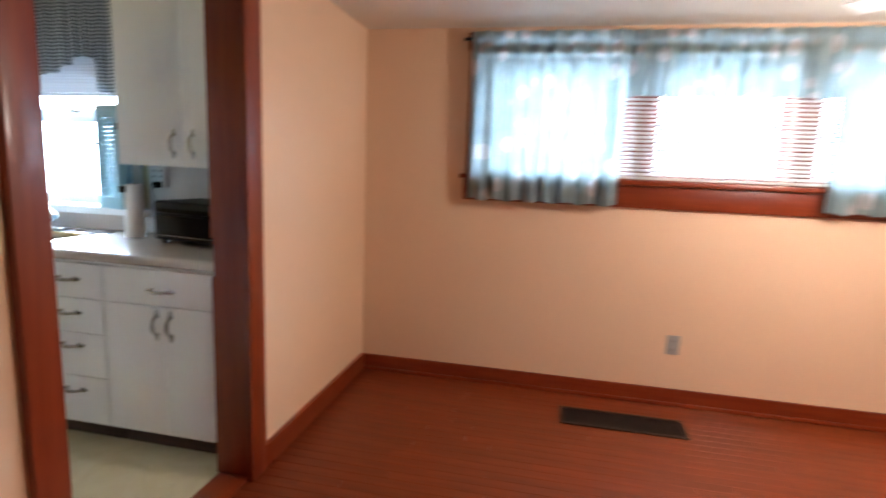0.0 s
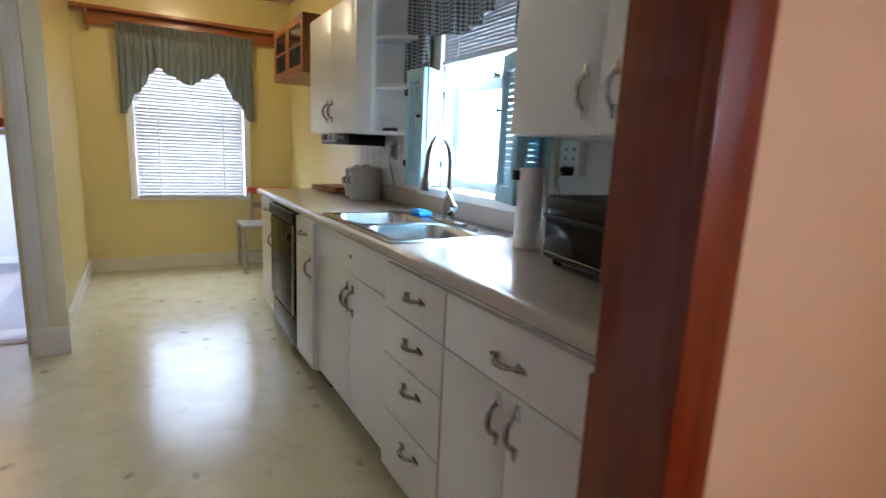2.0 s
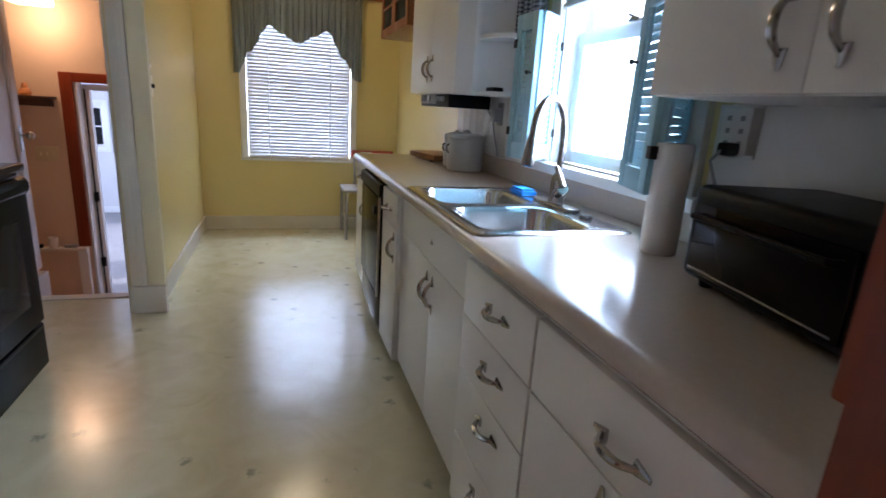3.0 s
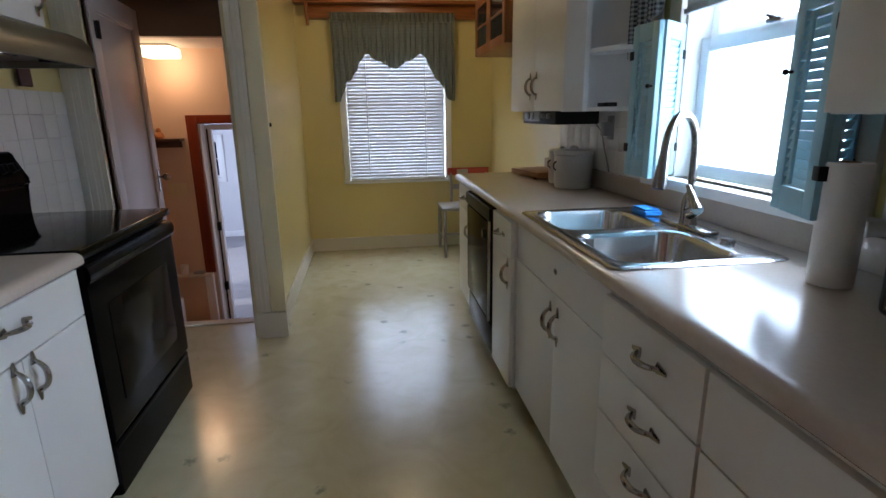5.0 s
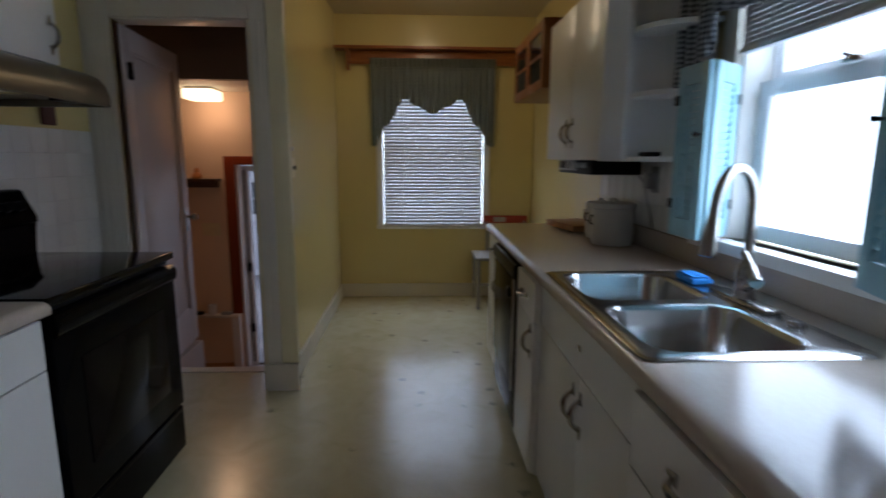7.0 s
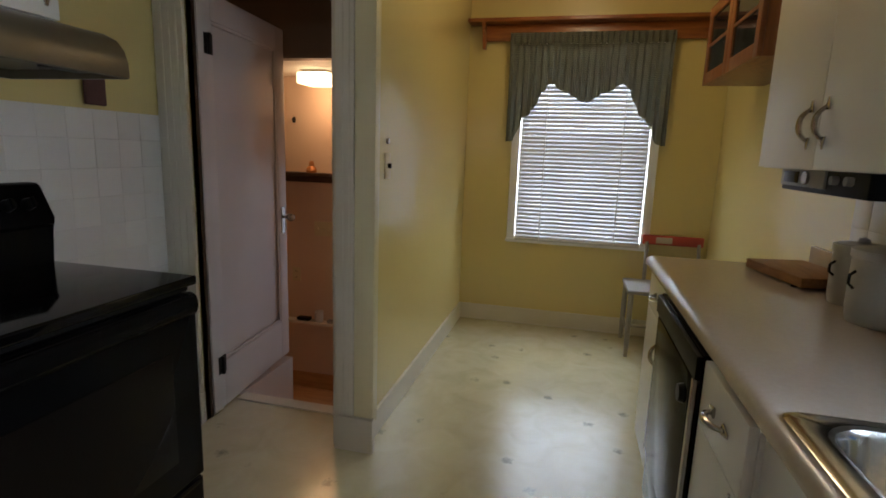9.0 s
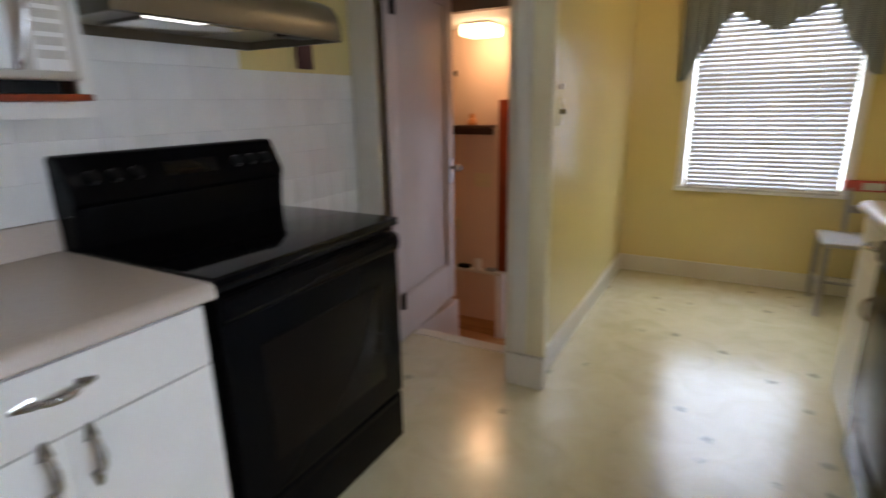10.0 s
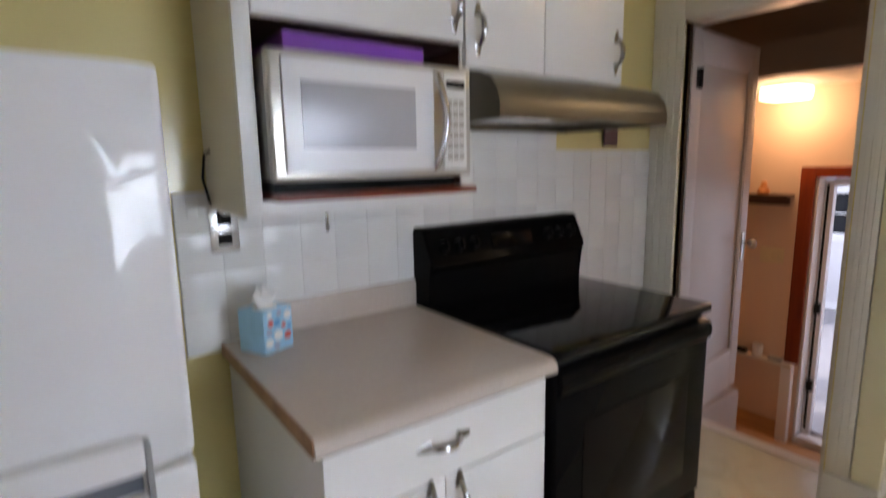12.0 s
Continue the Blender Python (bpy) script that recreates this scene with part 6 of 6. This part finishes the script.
plate_shelf()
glass_cabinet()
nook_chair()
dome_light()
t = outlet("light_switch", (-4.29, 0.62, 1.25), ("y", 1), ivory, "ivory light switch on the nook wall", 0.075, 0.115, False)
part("toggle", cube(-4.296, -4.284, 0.626, 0.642, 1.24, 1.262, bev=0.002), black_plastic, t)
bm = bmesh.new()
rod(bm, (-4.29, 0.62, 1.36), (-4.29, 0.63, 1.36), 0.012, seg=14)
single("wall_button", bm, cream, "small painted bell button above the switch", "button")


# ---- hall ----
def hall_light():
    t = thing("ceiling_light", (-5.6, -0.376, 1.86), "lit square ribbed glass ceiling light", "ceiling light")
    part("base_plate", cube(-5.70, -5.50, -0.476, -0.276, 1.842, 1.86, bev=0.004), nickel, t)
    bm = bmesh.new()
    bx(bm, -5.72, -5.48, -0.496, -0.256, 1.762, 1.842, bev=0.024, seg=4)
    s = part("glass_shade", bm, hall_glow, t, "lit ribbed glass shade")
    s.visible_shadow = False
    for k in range(9):
        y = -0.466 + 0.0225 * k
        b = part("rib", cube(-5.484, -5.478, y - 0.004, y + 0.004, 1.785, 1.836, bev=0.0015), hall_glow, s)
        b.visible_shadow = False


def porch_door():
    t = thing("door_2", (-5.91, 0.11, -0.70), "white framed glazed porch door standing open in dark trim", "door")
    t["kind"] = "structure"
    part("casing", cube(HALL, HALL + 0.022, -0.33, -0.24, -0.09, 1.32, bev=0.005), trim_wood, t)
    part("head_casing", cube(HALL, HALL + 0.024, -0.24, 0.484, 1.247, 1.32, bev=0.005), trim_wood_flat, t)
    part("jamb", cube(-5.97, HALL, -0.24, -0.22, -0.70, 1.25, bev=0.002), vinyl_white, t)
    part("frame", cube(-6.01, -5.95, -0.219, -0.165, -0.70, 1.235, bev=0.004), vinyl_white, t, "white vinyl frame")
    part("frame", cube(-6.01, -5.95, -0.165, 0.46, 1.19, 1.24, bev=0.004), vinyl_white, t, "white vinyl frame")
    part("sill", cube(-6.01, -5.86, -0.219, 0.46, -0.70, -0.64, bev=0.004), vinyl_white, t)
    part("weather_strip", cube(-5.95, -5.945, -0.205, -0.192, -0.6, 1.2), black_plastic, t)
    part("frame", cube(-5.85, -5.80, -0.335, -0.262, -0.70, -0.095, bev=0.004), vinyl_white, t)
    for z in (0.28, -0.30):
        part("latch", cube(-5.952, -5.925, -0.207, -0.172, z, z + 0.08, bev=0.003), black_plastic, t)


def hall_shelf():
    t = thing("wall_shelf", (-5.78, -0.5, 1.10), "short dark brown wooden shelf on the hall wall", "shelf")
    part("board", cube(HALL + 0.001, HALL + 0.13, -0.80, -0.36, 1.105, 1.128, bev=0.004), dark_wood, t)
    part("bracket_rail", cube(HALL + 0.001, HALL + 0.022, -0.80, -0.385, 1.05, 1.105, bev=0.003), dark_wood, t)


def figurine():
    bm = bmesh.new()
    lathe(bm, [(0.0, 1.1285), (0.035, 1.1285), (0.042, 1.143), (0.036, 1.168), (0.018, 1.183), (0.022, 1.198), (0.014, 1.218), (0.0, 1.221)], (-5.78, -0.54, 0), 18)
    single("clay_ornament", bm, orange_clay, "small orange clay ornament on the hall shelf", "ornament")


def hall_ledge():
    t = thing("wall_ledge", (-5.80, -0.6, -0.09), "cream painted ledge along the hall wall", "ledge")
    part("board", cube(HALL + 0.001, HALL + 0.075, -1.2, -0.262, -0.115, -0.09, bev=0.005), cream, t)
    part("fascia", cube(HALL + 0.001, HALL + 0.02, -1.2, -0.337, -0.56, -0.116, bev=0.003), hall_paint, t, "tan painted panelling below the ledge")


def cup(x, y, r, h, mat, label):
    t = thing("cup", (x, y, -0.09), label, "cup")
    bm = bmesh.new()
    lathe(bm, [(0.0, -0.089), (r * 0.8, -0.089), (r * 0.95, -0.07), (r, h - 0.09), (r * 0.93, h - 0.09), (r * 0.85, -0.07), (0.0, -0.082)], (x, y, 0), 20)
    body = part("bowl", bm, mat, t)
    bm = bmesh.new()
    tube(bm, [(x + r * 0.95, y, h * 0.7 - 0.09), (x + r * 1.5, y, h * 0.55 - 0.09), (x + r * 0.95, y, h * 0.25 - 0.09)], 0.004, 8)
    part("cup_handle", bm, mat, body)


bm = bmesh.new()
bx(bm, HALL, HALL + 0.006, -0.732, -0.708, 1.51, 1.555, bev=0.002)
tube(bm, [(HALL + 0.005, -0.72, 1.535), (HALL + 0.03, -0.72, 1.525), (HALL + 0.035, -0.72, 1.54)], 0.004, 8)
single("coat_hook", bm, dark_metal, "small black metal hook on the hall wall", "hook")
hall_light()
porch_door()
hall_shelf()
figurine()
hall_ledge()
cup(-5.805, -0.50, 0.036, 0.09, white_plastic, "white cup on the hall ledge")
bm = bmesh.new()
bx(bm, -5.83, -5.78, -0.42, -0.33, -0.09, -0.066, bev=0.004)
single("soap_dish", bm, grey_plastic, "small grey dish on the hall ledge", "dish")
bm = bmesh.new()
bx(bm, -5.835, -5.78, -0.69, -0.58, -0.09, -0.062, bev=0.006)
single("key_pouch", bm, black_plastic, "small black pouch on the hall ledge", "pouch")
t = outlet("light_switch", (HALL, -0.475, 0.68), ("x", 1), ivory, "ivory three gang switch plate on the hall wall", 0.16, 0.115, False)
for y in (-0.52, -0.475, -0.43):
    part("toggle", cube(HALL + 0.006, HALL + 0.02, y - 0.005, y + 0.005, 0.668, 0.692, bev=0.002), ivory, t)
outlet("wall_outlet", (HALL, -0.72, 0.286), ("x", 1), ivory, "ivory wall outlet low on the hall wall")
structure("baseboard_porch", cube(-9.8, -9.78, -2.2, 0.5, -0.62, -0.53, bev=0.004), vinyl_white, "white painted porch baseboard", "baseboard")


# ---- dining room ----
def floor_grille():
    t = thing("floor_grille", (0.63, 2.72, 0), "dark brown metal return air grille in the floor", "vent")
    x0, x1, y0, y1 = 0.30, 0.955, 2.62, 2.83
    bm = bmesh.new()
    bx(bm, x0, x1, y0, y0 + 0.02, 0.0, 0.008, bev=0.003)
    bx(bm, x0, x1, y1 - 0.02, y1, 0.0, 0.008, bev=0.003)
    bx(bm, x0, x0 + 0.02, y0 + 0.02, y1 - 0.02, 0.0, 0.008, bev=0.003)
    bx(bm, x1 - 0.02, x1, y0 + 0.02, y1 - 0.02, 0.0, 0.008, bev=0.003)
    part("frame", bm, vent_metal, t)
    bm = bmesh.new()
    bx(bm, -0.002, 0.002, -(y1 - y0) / 2 + 0.02, (y1 - y0) / 2 - 0.02, -0.004, 0.003)
    me = mesh_of("louver", bm, vent_metal)
    for k in range(40):
        x = x0 + 0.028 + k * (x1 - x0 - 0.056) / 39
        piece("louver", me, t, Matrix.Translation((x, (y0 + y1) / 2, 0.0045)) @ Matrix.Rotation(radians(25), 4, "Y"))
    part("duct", cube(x0 + 0.02, x1 - 0.02, y0 + 0.02, y1 - 0.02, 0.0005, 0.0015), black_plastic, t)


def ceiling_fan():
    t = thing("ceiling_fan", (1.7, 1.9, 2.14), "white ceiling fan at rest with a frosted lamp", "ceiling fan")
    c = (1.7, 1.9, 0)
    bm = bmesh.new()
    lathe(bm, [(0.0, 2.139), (0.07, 2.139), (0.075, 2.12), (0.05, 2.09), (0.05, 2.07), (0.10, 2.06), (0.11, 2.0), (0.09, 1.96), (0.0, 1.955)], c, 28)
    part("motor_housing", bm, white_plastic, t)
    for k in range(5):
        a = radians(127.6 + 72 * k)
        m = Matrix.Translation((1.7, 1.9, 2.03)) @ Matrix.Rotation(a, 4, "Z") @ Matrix.Rotation(radians(10), 4, "X")
        bm = bmesh.new()
        bx(bm, 0.17, 0.66, -0.06, 0.06, -0.004, 0.004, bev=0.003)
        bmesh.ops.transform(bm, matrix=m, verts=bm.verts)
        blade = part("fan_blade", bm, white_plastic, t)
        bm = bmesh.new()
        bx(bm, 0.09, 0.21, -0.018, 0.018, -0.010, -0.003, bev=0.002)
        bmesh.ops.transform(bm, matrix=m, verts=bm.verts)
        part("blade_iron", bm, nickel, blade)
    bm = bmesh.new()
    lathe(bm, [(0.075, 1.956), (0.10, 1.92), (0.09, 1.875), (0.05, 1.85), (0.0, 1.845)], c, 28)
    s = part("lamp_bowl", bm, lamp_glow, t, "lit frosted lamp bowl")
    s.visible_shadow = False


floor_grille()
ceiling_fan()
outlet("wall_outlet", (0.92, 3.05, 0.365), ("y", -1), grey_plastic, "grey wall outlet above the dining baseboard")
t = outlet("light_switch", (-0.988, 0.772, 1.172), ("x", 1), ivory, "ivory light switch plate with a black toggle", 0.075, 0.12, False)
part("toggle", cube(-0.982, -0.966, 0.766, 0.778, 1.158, 1.188, bev=0.003), black_plastic, t, "black toggle")
for z in (1.135, 1.209):
    bm = bmesh.new()
    rod(bm, (-0.983, 0.772, z), (-0.9805, 0.772, z), 0.003, seg=8)
    part("screw", bm, nickel, t)
bm = bmesh.new()
bx(bm, -0.988, -0.964, 0.74, 0.79, 1.263, 1.305, bev=0.009, seg=3)
single("door_chime_sensor", bm, white_plastic, "small rounded white plastic sensor above the switch", "sensor")

# ---- pieces: oak planks and wall tiles ----
fl = structure("floor_dining", cube(-1.09, 3.42, -2.57, 3.19, -0.12, -0.012), plank_wood, "red brown varnished oak strip floor", "floor")
rest = bmesh.new()
rnd = random.Random(5)
PITCH = 0.0575
plank_meshes = {}
row = 0
y = 3.045
while y > -2.45:
    x = -1.0 - (0.0 if row % 2 else 0.3) - rnd.uniform(0, 0.5)
    while x < 3.3:
        ln = rnd.choice((0.7, 0.95, 1.2, 1.45))
        a, b = max(x, -1.0), min(x + ln, 3.3)
        if b - a > 0.05:
            if y > 1.25 and a < 2.3:
                key = round(b - a, 2)
                if key not in plank_meshes:
                    bm = bmesh.new()
                    bx(bm, -key / 2 + 0.0005, key / 2 - 0.0005, -PITCH / 2 + 0.0004, PITCH / 2 - 0.0004, -0.012, 0, bev=0.0008, seg=1)
                    plank_meshes[key] = mesh_of("plank", bm, plank_wood)
                piece("plank", plank_meshes[key], fl, Matrix.Translation(((a + b) / 2, y - PITCH / 2, rnd.uniform(-0.0003, 0.0))))
            else:
                bx(rest, a + 0.0008, b - 0.0008, y - PITCH + 0.0007, y - 0.0007, -0.012, 0)
        x += ln
    y -= PITCH
    row += 1
ob = part("plank_rest", rest, plank_wood, fl, smooth=False)
ob["kind"] = "stuff"


def tile_field(name, wall_y, sign, columns, pitch, z0, rows_at, label):
    """Square glazed tiles on a bed of grout. columns: the left edge of each; rows_at: the rows at a place."""
    T = 0.006
    xs = list(columns)
    bm = bmesh.new()
    for x in xs:
        n = rows_at(x)
        ya, yb = sorted((wall_y, wall_y + sign * 0.0122))
        bx(bm, x, x + pitch, ya, yb, z0, z0 + n * pitch)
    bed = structure(name, bm, grout, label, "wall tiles")
    bm = bmesh.new()
    g = 0.0007
    bx(bm, -pitch / 2 + g, pitch / 2 - g, -T / 2, T / 2, -pitch / 2 + g, pitch / 2 - g, bev=0.0026, seg=2)
    me = mesh_of("tile", bm, tile_white, True)
    r2 = random.Random(9)
    for x in xs:
        for k in range(rows_at(x)):
            m = Matrix.Translation((x + pitch / 2, wall_y + sign * (0.009 + T / 2 - 0.001 + r2.uniform(-0.0004, 0.0004)), z0 + pitch * (k + 0.5)))
            piece("tile", me, bed, m @ Matrix.Rotation(radians(r2.uniform(-0.25, 0.25)), 4, "X") @ Matrix.Rotation(radians(r2.uniform(-0.25, 0.25)), 4, "Z"))


P = 0.11
tile_field("wall_tiles_south", SOUTH, 1, [-1.912 - P * (k + 1) for k in range(19)], P, 0.884, lambda x: 4 if x > -2.62 else 6 if x > -3.45 else 5, "white glazed tiles behind the range")
tile_field("wall_tiles_north", NORTH, -1, [-4.15 + P * k for k in range(10)], P, 1.0, lambda x: 3, "white glazed tiles over the worktop")
tile_field("wall_tiles_south_low", SOUTH, 1, [-3.452 - P * (k + 1) for k in range(5)], P, 0.004, lambda x: 8, "white glazed tiles beside the range")
structure("wall_panel_north", cube(-2.018, -1.134, NORTH - 0.008, NORTH, 1.0, 1.288, bev=0.002), white_wall, "plain white painted panel behind the toaster oven")
